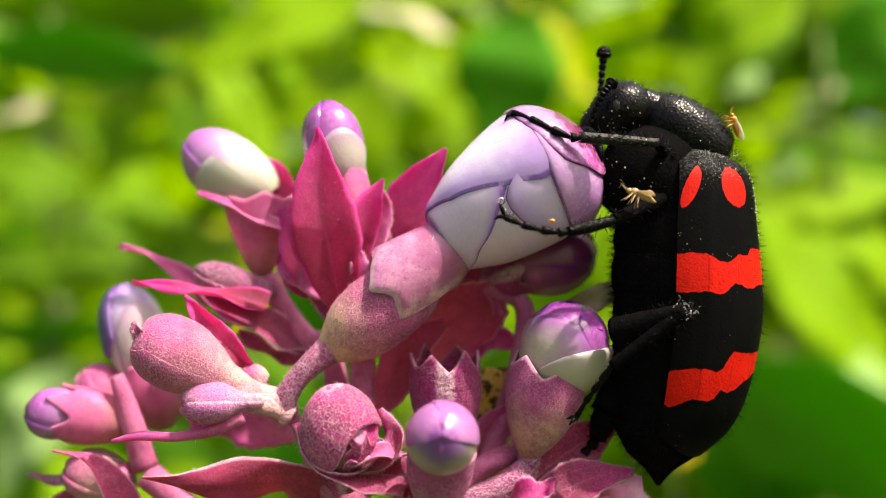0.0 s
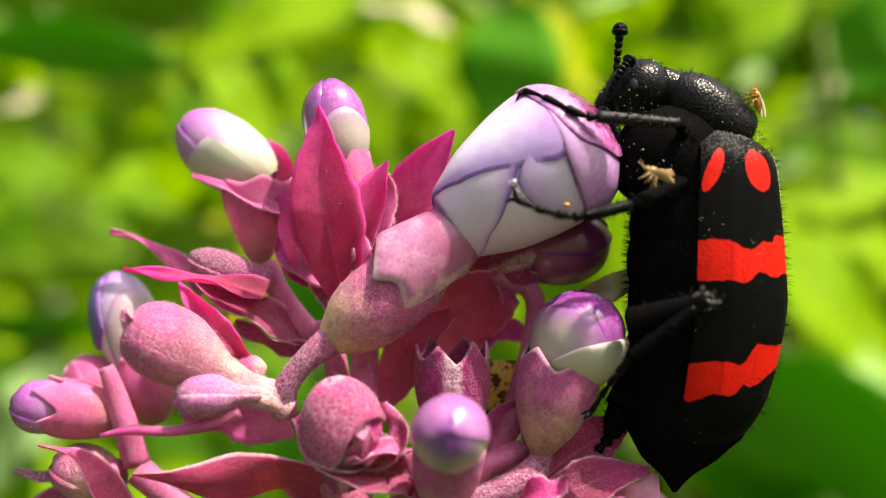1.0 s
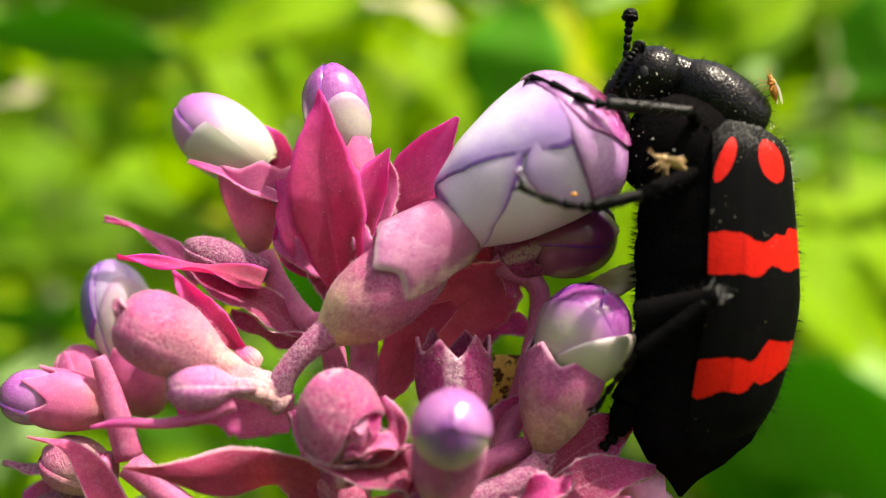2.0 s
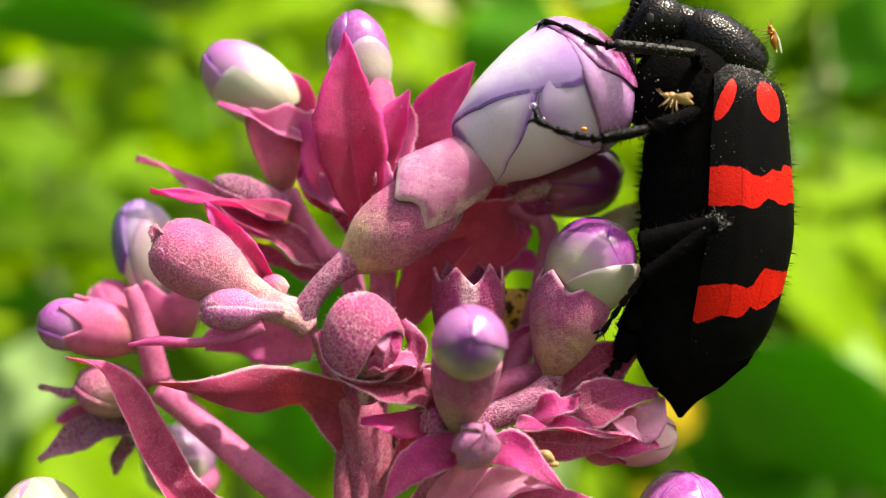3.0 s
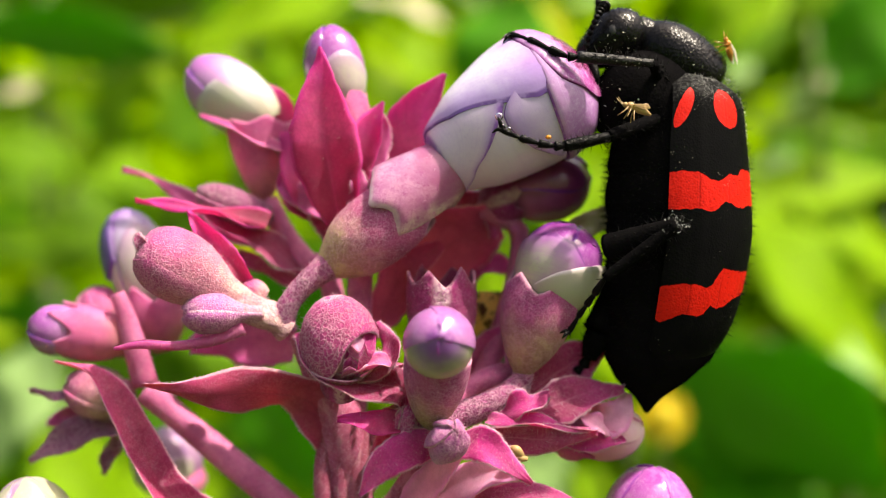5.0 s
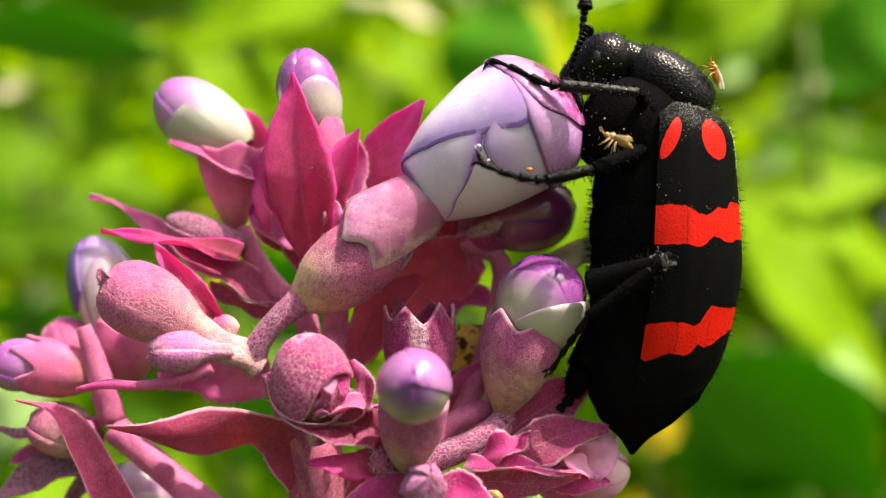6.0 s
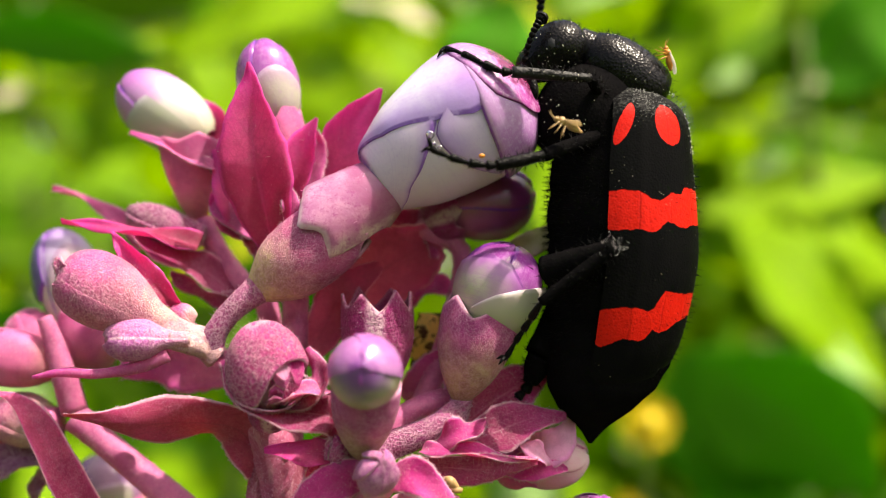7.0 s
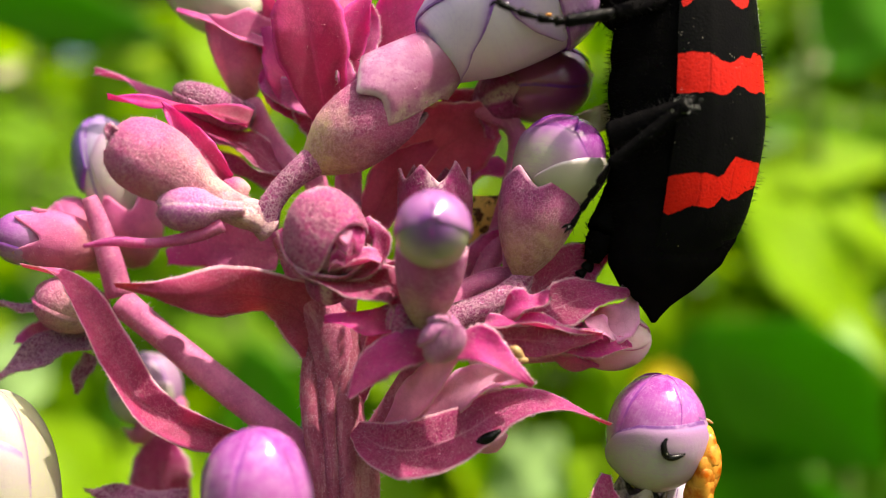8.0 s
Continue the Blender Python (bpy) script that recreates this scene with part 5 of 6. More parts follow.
part("sepal", blade([(0.98, 6.00, -1.65), (1.11, 5.90, -1.65), (1.22, 5.90, -1.60), (1.28, 6.00, -1.50)], [0.05, 0.12, 0.1, 0.02], fold=0.3, seed=40), m_blanched, plant)
part("sepal", blade([(0.84, 6.05, -1.83), (0.96, 5.90, -1.79), (1.10, 5.84, -1.77), (1.24, 5.86, -1.79)], [0.04, 0.088, 0.073, 0.01], face=(0, -0.8, 0.5), fold=0.2, seed=53), m_fuchsia, plant)
part("sepal", blade([(0.92, 5.84, -1.60), (1.00, 5.80, -1.64), (1.07, 5.80, -1.69), (1.12, 5.82, -1.75)], [0.02, 0.058, 0.051, 0.01], face=(0, -0.7, 0.6), fold=0.3, seed=54), m_blanched, plant)
part("bract", blade([(0.31, 6.10, -1.53), (0.42, 6.05, -1.44), (0.51, 6.05, -1.37), (0.48, 6.10, -1.18)], [0.05, 0.082, 0.082, 0.03], face=(0, -0.7, 0.7), fold=0.3, seed=55), m_blanched, plant)
part("branch", tube([(0.27, 6.00, -1.92), (0.51, 6.10, -1.87), (0.80, 6.15, -1.84)], [0.07, 0.07, 0.08], 12, 16), m_branch, plant)
part("bract", blade([(-0.20, 6.50, -0.80), (-0.02, 6.40, -0.57), (0.18, 6.35, -0.43), (0.38, 6.30, -0.31)], [0.239, 0.326, 0.287, 0.15], face=(0.1, -0.9, -0.4), fold=0.15, seed=41), m_salmon, plant, "broad crimson bract behind the buds")
part("bract", blade([(-0.51, 6.30, -1.17), (-0.37, 6.30, -0.94), (-0.25, 6.28, -0.70), (0.02, 6.25, -0.50)], [0.071, 0.133, 0.149, 0.04], face=(0.3, -0.9, 0.2), fold=0.3, seed=42), m_salmon, plant)
part("bract", blade([(0.15, 6.50, -0.80), (0.30, 6.45, -0.70), (0.42, 6.40, -0.65), (0.56, 6.40, -0.67)], [0.06, 0.080, 0.080, 0.03], face=(0, -0.7, 0.7), fold=0.3, seed=43), m_fuchsia, plant)
part("bract", blade([(0.06, 6.40, -0.23), (0.26, 6.38, -0.23), (0.38, 6.35, -0.31), (0.38, 6.30, -0.45)], [0.1, 0.119, 0.088, 0.02], fold=0.3, seed=44), m_bract, plant)
part("dry_petal", blade([(0.85, 6.35, -0.47), (0.96, 6.30, -0.39), (1.08, 6.28, -0.33), (1.18, 6.28, -0.29)], [0.06, 0.086, 0.086, 0.08], fold=0.3, seed=45), m_dry, plant, "dry cream and brown petal")
part("dry_petal", blade([(0.30, 6.40, -1.31), (0.36, 6.38, -1.15), (0.38, 6.36, -0.99), (0.38, 6.36, -0.83)], [0.09, 0.14, 0.14, 0.10], fold=0.2, seed=46), m_spotted, plant, "withered brown-spotted petal")
part("bract", blade([(0.18, 6.30, -1.41), (0.30, 6.25, -1.28), (0.41, 6.20, -1.17), (0.49, 6.20, -1.08)], [0.06, 0.108, 0.108, 0.05], fold=0.3, seed=47), m_pale, plant)
# the lower bud with the caterpillar
CA, CB = (1.38, 5.97, -2.69), (1.46, 5.92, -1.97)
ORB = scaled(BALL, 0.311)
orchid = part("flower_bud", turned(CA, CB, scaled(ORB, 0.95)), m_pinkcap, plant, "orchid bud with a black mark", pivot=(1.24, 6.00, -3.08))
part("calyx", cup((1.24, 6.00, -3.08), (1.34, 5.98, -2.68), scaled(CALYX, 0.170), 5, 0.3), m_withered, orchid, "withered brown calyx")
petals(CA, CB, scaled(ORB, 0.97), m_pinkcap, orchid, twist=0.5, start=0.5, lift=(0.0, 0.014))
part("petal", shell(CA, CB, ORB, wrap(-185, -66, 0.0, ((-185, -120, -66), (0.5, 0.52, 0.42))), (0.0, 0.0)), m_flap, orchid)
part("petal", shell(CA, CB, ORB, wrap(44, 175, 0.0, ((44, 70, 175), (0.74, 0.70, 0.5))), (0.0, 0.01)), m_orchidflap, orchid)
part("petal", shell(CA, CB, ORB, wrap(-98, 58, 0.0, ((-98, -80, -60, -35, 0, 35, 50, 58), (0.14, 0.36, 0.52, 0.62, 0.66, 0.70, 0.70, 0.58))), (0.008, 0.028), m=40), m_orchidflap, orchid)
part("bract", blade([(1.20, 5.90, -3.12), (1.12, 5.85, -2.90), (1.07, 5.84, -2.72), (1.09, 5.86, -2.58)], [0.05, 0.125, 0.095, 0.02], fold=0.3, seed=56), m_bract, plant)
flower_bud("flower_bud", (1.56, 6.20, -3.23), (1.58, 6.20, -3.00), (1.60, 6.20, -2.60), 0.116, 0.123, m_cup, m_blush, plant, label="small white bud")
part("branch", tube([(1.21, 6.05, -3.21), (1.44, 6.15, -3.25), (1.57, 6.20, -3.21)], [0.05, 0.05, 0.06], 10, 12), m_stem, plant)
part("branch", tube([(-0.53, 6.10, -4.14), (0.51, 6.10, -3.78), (1.09, 6.05, -3.32), (1.22, 6.00, -3.03)], [0.1, 0.08, 0.07, 0.07], 12, 20), m_stem, plant)

# small marks on the plant
part("scar", tube([(1.40, 5.60, -2.30), (1.38, 5.60, -2.34), (1.39, 5.60, -2.40), (1.43, 5.61, -2.42), (1.49, 5.62, -2.41), (1.52, 5.64, -2.40)], [0.006, 0.018, 0.022, 0.02, 0.012, 0.004], 8, 24), m_black, plant, "black chewed mark")
part("scar", tube([(0.25, 5.60, -2.34), (0.33, 5.57, -2.30), (0.41, 5.57, -2.25)], [0.01, 0.035, 0.01], 8, 12), m_black, plant, "black chewed mark")
part("dry_stamen", tube([(0.45, 5.55, -1.77), (0.49, 5.53, -1.78), (0.53, 5.55, -1.83)], [0.012, 0.03, 0.02], 8, 10), m_tan, plant, "small tan dry stamen")
part("dry_stamen", tube([(0.47, 5.56, -1.81), (0.51, 5.54, -1.83), (0.56, 5.55, -1.84)], [0.012, 0.025, 0.015], 8, 10), m_tan, plant, "small tan dry stamen")

# ---- the beetle ----
beetle = thing("beetle", (1.42, 6.00, -1.56), "black blister beetle with red-banded wing cases on buds", "beetle")
# body stations: middle and half-width across, from the shoulders to the tip
BODY = spline([(*(1.54, 6.02, 0.67), 0.33), (*(1.58, 6.00, 0.56), 0.38), (*(1.59, 6.00, 0.41), 0.425), (*(1.58, 6.00, 0.15), 0.463), (*(1.58, 6.00, -0.15), 0.489), (*(1.59, 6.00, -0.44), 0.489),
               (*(1.56, 6.00, -0.74), 0.470), (*(1.53, 6.00, -0.99), 0.433), (*(1.49, 6.00, -1.17), 0.377), (*(1.46, 6.00, -1.28), 0.299), (*(1.44, 6.00, -1.37), 0.209), (*(1.43, 6.00, -1.46), 0.093), (*(1.42, 6.00, -1.56), 0.015)], 400)
BODY = np.stack([np.interp(np.linspace(BODY[0, 2], BODY[-1, 2], 61), BODY[::-1, 2], BODY[::-1, c]) for c in range(4)], 1)


def around(st, phi, k=1.0):
    """A place on the body: st a station number, phi degrees, 0 towards its back, 90 towards the eye."""
    q = np.array([np.interp(st, np.arange(61), BODY[:, c]) for c in range(4)])
    q = np.moveaxis(q, 0, -1)
    a = np.radians(phi)
    out = np.stack([np.cos(a), -0.92 * np.sin(a), 0 * a], -1)
    return q[..., :3] + (k * q[..., 3])[..., None] * out if np.ndim(k) else q[..., :3] + k * q[..., 3:4] * out


ST, PH = np.meshgrid(np.linspace(0, 60, 61), np.linspace(0, 360, 40, endpoint=False), indexing="ij")
ridge = (1 - 0.035 * np.abs(np.sin(ST * np.pi / 7.5)) ** 8) * np.sqrt(1 - (np.clip(6 - ST, 0, 6) / 7.2) ** 2)
part("abdomen", grid(around(ST[:51], PH[:51], 0.95 * ridge[:51]), True), m_belly, beetle, "dull black hairy abdomen")
ring = 1 + 0.03 * np.abs(np.sin(ST[38:] * np.pi / 4.0)) ** 3
abdomen_end = part("abdomen_end", grid(around(ST[38:], PH[38:], 0.93 * ring), True), m_belly, beetle, "pointed ringed end of the abdomen", pivot=(1.47, 6.00, -1.2))


def wing_case(phi0, phi1, last, lift):
    I, J = np.meshgrid(np.linspace(0, 1, 64), np.linspace(0, 1, 28), indexing="ij")
    I = last * I - 5.0 * (1 - J) ** 3 * np.clip((I - 0.84) / 0.16, 0, 1) ** 2
    k = 1.015 + lift + 0.02 * np.sin(J * np.pi) + 0.014 * np.exp(-((J - 0.28) / 0.03) ** 2)
    k = k * np.sqrt(1 - (np.clip(6 - I, 0, 6) / 7.2) ** 2)
    ph = phi0 + (phi1 - phi0) * J + (1 - J) * 0.2 * (I - 20) * np.sign(phi0) * (I > 20)
    top, low = around(I, ph, k), around(I, ph, k - 0.05)
    low[-1] = top[-1] * 0.4 + low[-1] * 0.6
    edges = [grid(np.stack([low[:, 0], top[:, 0]], 1)), grid(np.stack([top[:, -1], low[:, -1]], 1)), grid(np.stack([top[0], low[0]], 1)), grid(np.stack([low[-1], top[-1]], 1))]
    side = [(e[0], e[1], [((0.5, 0.5),) * 4] * len(e[2])) for e in edges]
    return join(grid(top), grid(low[:, ::-1]), *side)


part("wing_case", wing_case(107, 25, 54.0, 0.012), m_elytron, beetle, "black wing case with red spots and bands")
part("wing_case", wing_case(-57, 24, 54.0, 0.0), m_elytron, beetle, "black wing case with red spots and bands")
# fore body
thorax = turned((1.25, 5.98, 0.15), (1.46, 6.00, 0.77), [(0.0, 0.05), (0.15, 0.261), (0.45, 0.343), (0.8, 0.299), (1.0, 0.168)], 30, 24)
part("thorax", thorax, m_belly, beetle)
prono = turned((1.34, 6.00, 0.94), (1.84, 6.00, 0.56), [(0.0, 0.075), (0.06, 0.142), (0.25, 0.205), (0.5, 0.231), (0.75, 0.224), (0.92, 0.187), (1.0, 0.093)], 36, 26)
part("pronotum", prono, m_black, beetle, "glossy pitted black pronotum")
skull = turned((1.35, 6.00, 1.02), (0.92, 5.98, 0.75), [(0.0, 0.045), (0.1, 0.134), (0.32, 0.187), (0.55, 0.179), (0.78, 0.127), (0.93, 0.090), (1.0, 0.030)], 34, 26)
head = part("head", skull, m_black, beetle, "glossy black head bent down", pivot=(1.37, 6.00, 0.97))
part("collar", turned((1.28, 6.00, 0.97), (1.47, 6.00, 0.84), [(0.0, 0.11), (0.3, 0.13), (0.7, 0.145), (1.0, 0.14)], 28, 12), m_black, beetle, "black hairy neck")
part("eye", ball((1.13, 5.89, 0.91), 0.088, 24, 16, (0.9, 0.95, 1.12)), m_eye, head, "large grey-black eye")
part("eye", ball((1.17, 6.18, 0.94), 0.097, 20, 14, (0.95, 0.75, 1.15)), m_eye, head)
part("mandible", tube([(0.96, 5.90, 0.76), (0.91, 5.88, 0.69), (0.87, 5.90, 0.66)], [0.06, 0.05, 0.01], 10, 12), m_black, head)
part("palp", tube([(0.98, 5.82, 0.71), (1.00, 5.80, 0.62), (0.99, 5.82, 0.55)], [0.025, 0.03, 0.03], 8, 14), m_leg, head)


def antenna(points, club, label):
    q = spline(points, 11)
    first = part("antenna", turned(q[0], q[1], [(0.0, 0.012), (0.25, 0.022), (0.7, 0.022), (1.0, 0.012)], 12, 9), m_leg, beetle, label, pivot=q[0])
    for i in range(1, 10):
        r = 0.018 + 0.010 * max(0, i - 3) / 6 if i < 9 else club
        part("segment", turned(q[i], q[i + 1], [(0.0, r * 0.55), (0.25, r), (0.7, r * 1.1), (0.95, r * 0.8), (1.0, r * 0.5)], 12, 9), m_leg, first)
    part("club", ball(q[10], club, 12, 9, (1, 1, 0.9)), m_leg, first)
    return first


antenna([(0.99, 6.10, 0.88), (1.04, 6.10, 0.99), (1.06, 6.10, 1.10), (1.07, 6.10, 1.22), (1.08, 6.10, 1.32)], 0.049, "beaded antenna with a round club")
near_antenna = antenna([(0.94, 5.84, 0.80), (0.97, 5.80, 0.89), (1.01, 5.78, 0.97), (1.05, 5.78, 1.03), (1.08, 5.80, 1.06)], 0.040, "beaded antenna with a round club")


def leg(joints, radii, claws, seed, tarsus=4, skin=None):
    """A leg: femur and tibia as one mesh, spiny tarsus joints and claws under it."""
    limb = part("leg", tube([joints[0], [(p + q) / 2 for p, q in zip(joints[0], joints[1])], joints[1]], [radii[0], (radii[0] + radii[1]) / 2, radii[1]], 14, 18, 0.02, seed), m_belly, beetle, pivot=joints[0])
    part("shin", tube([joints[1], [(p + q) / 2 for p, q in zip(joints[1], joints[2])], joints[2]], [radii[1] * 0.8, (radii[1] + radii[2]) / 2, radii[2]], 14, 18, 0.03, seed), skin or m_leg, limb)
    q = spline(joints[2:], tarsus * 2 + 1)
    rng = np.random.default_rng(seed)
    for i in range(tarsus):
        a, b = q[2 * i], q[2 * i + 2]
        r = np.interp(i, [0, tarsus], [radii[2] * 0.75, radii[2] * 0.45])
        spine = bristles(np.array([a + (b - a) * f for f in rng.uniform(0.5, 1, 14)]), rng.normal(size=(14, 3)) + unit(b - a), 0.05, 0.005, seed + i)
        part("tarsus_joint", join(turned(a, b, [(0.0, r * 0.5), (0.3, r * 0.85), (0.8, r * 1.15), (0.97, r), (1.0, r * 0.3)], 12, 10), spine), m_leg, limb)
    e = q[-1]
    for c in claws:
        part("claw", tube([e, (e + np.array(c)) / 2 + np.array((0, -0.015, 0.01)), c], [0.016, 0.012, 0.003], 8, 10), m_leg, limb)
    ts = rng.uniform(0, 1, 220)
    qq = spline(joints[:3], 100)
    rr = np.interp(ts * 2, [0, 1, 2], radii[:3])
    wy = unit(rng.normal(size=(220, 3)))
    p0 = qq[(ts * 99).astype(int)] + wy * rr[:, None] * 0.9
    part("bristles", bristles(p0, wy + np.array((-0.2, 0, 0.2)), 0.05, 0.004, seed), m_hair, limb, kind="stuff")
    return limb


leg([(1.46, 5.85, 0.51), (1.32, 5.56, 0.65), (0.84, 5.54, 0.68), (0.75, 5.55, 0.69), (0.58, 5.62, 0.79), (0.44, 5.78, 0.87)], [0.03, 0.032, 0.036], [(0.39, 5.76, 0.81), (0.41, 5.80, 0.84)], 3, 4, m_dusty)
leg([(1.48, 5.78, 0.36), (1.02, 5.44, 0.17), (0.74, 5.36, 0.10), (0.65, 5.34, 0.10), (0.50, 5.32, 0.13), (0.36, 5.34, 0.19)], [0.05, 0.04, 0.034], [(0.30, 5.33, 0.17), (0.33, 5.34, 0.27)], 5)
leg([(1.46, 6.25, 0.47), (1.25, 6.25, 0.43), (1.09, 6.22, 0.35), (1.03, 6.22, 0.31), (0.99, 6.20, 0.27), (0.95, 6.20, 0.22)], [0.05, 0.035, 0.03], [], 7, 2)
leg([(1.07, 5.62, -0.52), (1.43, 5.36, -0.37), (1.01, 5.44, -0.70), (0.95, 5.55, -0.83), (0.90, 5.62, -0.92), (0.83, 5.66, -1.05)], [0.10, 0.05, 0.03], [(0.77, 5.66, -1.06), (0.78, 5.62, -1.09)], 9, 4, m_belly)
leg([(1.34, 6.12, -0.66), (1.08, 5.99, -1.08), (1.02, 6.03, -1.26), (1.00, 6.05, -1.30), (0.97, 6.05, -1.33), (0.93, 6.02, -1.36)], [0.15, 0.11, 0.05], [], 11, 2, m_belly)
part("knee_down", bristles(np.array([(1.41, 5.36, -0.37)] * 90) + np.random.default_rng(4).normal(size=(90, 3)) * np.array((0.045, 0.02, 0.03)), np.random.default_rng(5).normal(size=(90, 3)) + np.array((0.2, -0.6, 0.3)), 0.02, 0.0018, 6), Nodes("grey down").done((0.5, 0.5, 0.48), 0.6), beetle, "pale grey down on the knee", kind="stuff")


part("bristles", join(coat(prono, 1500, 0.055, 21, None, 0.0015), coat(skull, 900, 0.045, 22, None, 0.0015), coat(thorax, 900, 0.07, 23, None, 0.0016)), m_hair, beetle, kind="stuff")
case = grid(around(*np.meshgrid(np.linspace(1, 54, 54), np.linspace(-60, 60, 30), indexing="ij"), 1.03))
belly = grid(around(*np.meshgrid(np.linspace(1, 58, 50), np.linspace(100, 260, 30), indexing="ij"), 0.95))
part("bristles", join(coat(case, 1500, 0.05, 24, None, 0.0018), coat(belly, 6500, 0.055, 25, None, 0.0016)), m_hair, beetle, kind="stuff")

# Grey hairs added between the spots in place of a subtle sheen.
SH, SP = np.meshgrid(np.linspace(1.0, 6.5, 10), np.linspace(52, 90, 12), indexing="ij")
shoulder = grid(around(SH, SP, 1.03 * np.sqrt(1 - (np.clip(6 - SH, 0, 6) / 7.2) ** 2)))
part("sheen_hairs", coat(shoulder, 230, 0.026, 41, None, 0.0021, 0.9), Nodes("grey sheen hair").done((0.22, 0.22, 0.21), 0.5), beetle, "fine grey hairs standing in for the shoulders' sheen", kind="stuff")


def specks(shape, count, size, seed, near=None):
    """Grains that lie on a shape's outer side; near: a place, a reach."""
    v, f, _ = shape
    rng = np.random.default_rng(seed)
    q = np.asarray(v)[np.array([k for k in f if len(k) == 4])]
    c = q.mean(1)
    w = np.linalg.norm(np.cross(q[:, 2] - q[:, 0], q[:, 3] - q[:, 1]), axis=1) * (c[:, 1] < 6.02)
    if near is not None:
        w = w * np.exp(-(np.linalg.norm(c - np.array(near[0]), axis=1) / near[1]) ** 2)
    out = []
    for k in rng.choice(len(q), count, p=w / w.sum()):
        p = (q[k] * rng.dirichlet((1, 1, 1, 1))[:, None]).sum(0)
        out.append(ball(p, size * rng.uniform(0.5, 1.4), 6, 4, rng.uniform(0.6, 1.3, 3)))
    return join(*out)


m_pollen = Nodes("pale pollen").done((0.78, 0.74, 0.62), 0.6)
part("pollen", join(specks(skull, 60, 0.0034, 31, ((1.1, 5.85, 0.75), 0.25)), specks(thorax, 36, 0.0042, 32, ((1.18, 5.75, 0.45), 0.22)), specks(prono, 26, 0.003, 33), specks(case, 80, 0.0038, 34, ((1.98, 5.8, 0.4), 0.35)), specks(case, 25, 0.0034, 35)), m_pollen, beetle, "pale pollen grains on the cuticle", kind="stuff")

# ---- drops ----
m_dew = Nodes("clear dew").done((1.0, 1.0, 1.0), 0.03, Transmission_Weight=1.0, IOR=1.33)
for at, r in (((0.35, 5.47, 0.29), 0.026), ((0.37, 5.46, 0.23), 0.017), ((0.41, 5.44, 0.21), 0.015)):
    drop = thing("dew_drop", at, "tiny clear dew drop on a lilac petal", "drop", "dew drops on the large bud")
    part("bead", ball(at, r, 14, 10), m_dew, drop)
part("dry_stamen", ball((0.66, 5.50, 0.17), 0.017, 12, 8, (1.2, 1, 0.8)), m_amber, plant, "small amber bead of nectar")

# ---- small insects ----
FLY_A, FLY_B = (1.88, 5.85, 0.80), (1.18, 5.42, 0.32)


def fly(at, name, label, turn, k, skin, wing, m_wing, broad=1.0):
    """A gnat: body, head, wings, legs, feelers, built round its own place."""
    at = np.array(at)
    ob = thing(name, at, label, "insect", "small gnats on the beetle")

    def loc(x, y, z):
        a = radians(turn)
        return at + k * np.array((x * math.cos(a) - z * math.sin(a), y, x * math.sin(a) + z * math.cos(a)))

    part("abdomen", tube([loc(0, 0, 0.03), loc(0.01, 0, -0.04), loc(0.015, 0, -0.12)], [0.022 * k, 0.032 * k, 0.008 * k], 12, 16), skin, ob)
    part("thorax", ball(loc(-0.005, 0, 0.05), 0.034 * k, 14, 9), skin, ob)
    part("head", ball(loc(-0.015, 0, 0.09), 0.022 * k, 12, 8), skin, ob)
    part("wing", blade([loc(0.005, -0.03, 0.05), loc(0.03, -0.035, -0.03), loc(0.045, -0.03, -0.11 * wing), loc(0.05, -0.03, -0.17 * wing)], [0.006 * k, 0.013 * k * broad, 0.014 * k * broad, 0.006 * k], fold=0.1, thick=0.004, wave=0.0), m_wing, ob, "pale folded wing")
    part("wing", blade([loc(0.01, 0.02, 0.05), loc(0.035, 0.03, -0.03), loc(0.055, 0.03, -0.11 * wing), loc(0.06, 0.03, -0.16 * wing)], [0.006 * k, 0.013 * k * broad, 0.014 * k * broad, 0.006 * k], fold=0.1, thick=0.004, wave=0.0), m_wing, ob, "pale folded wing")
    for i, z in enumerate((0.065, 0.04, 0.01)):
        for y in (-0.02, 0.02):
            part("leg", tube([loc(-0.02, y, z), loc(-0.06, y * 2.2, z + 0.01 - 0.01 * i), loc(-0.10, y * 3, z - 0.03 * (i - 1))], [0.006 * k, 0.004 * k, 0.003 * k], 6, 10), skin, ob)
    for y in (-0.01, 0.01):
        part("feeler", tube([loc(-0.02, y, 0.105), loc(-0.01, y * 2, 0.14), loc(0.005, y * 3, 0.17)], [0.004 * k, 0.003 * k, 0.002 * k], 6, 8), skin, ob)
    return ob


gnat_one = fly(FLY_A, "gnat", "tiny amber gnat with pale wings on the bristles", 8, 0.7, m_amber, 0.9, m_wing)
gnat_two = fly(FLY_B, "gnat", "tiny tan gnat with folded wings on the leg", 58, 0.8, m_tan, 0.5, m_tan, 1.7)

crawler = thing("caterpillar", (1.66, 5.85, -2.79), "wet orange caterpillar clinging to an orchid bud", "caterpillar")
path = spline([(1.68, 5.86, -2.27), (1.69, 5.82, -2.38), (1.69, 5.80, -2.53), (1.66, 5.82, -2.69), (1.64, 5.86, -2.86), (1.57, 5.90, -3.02)], 13)
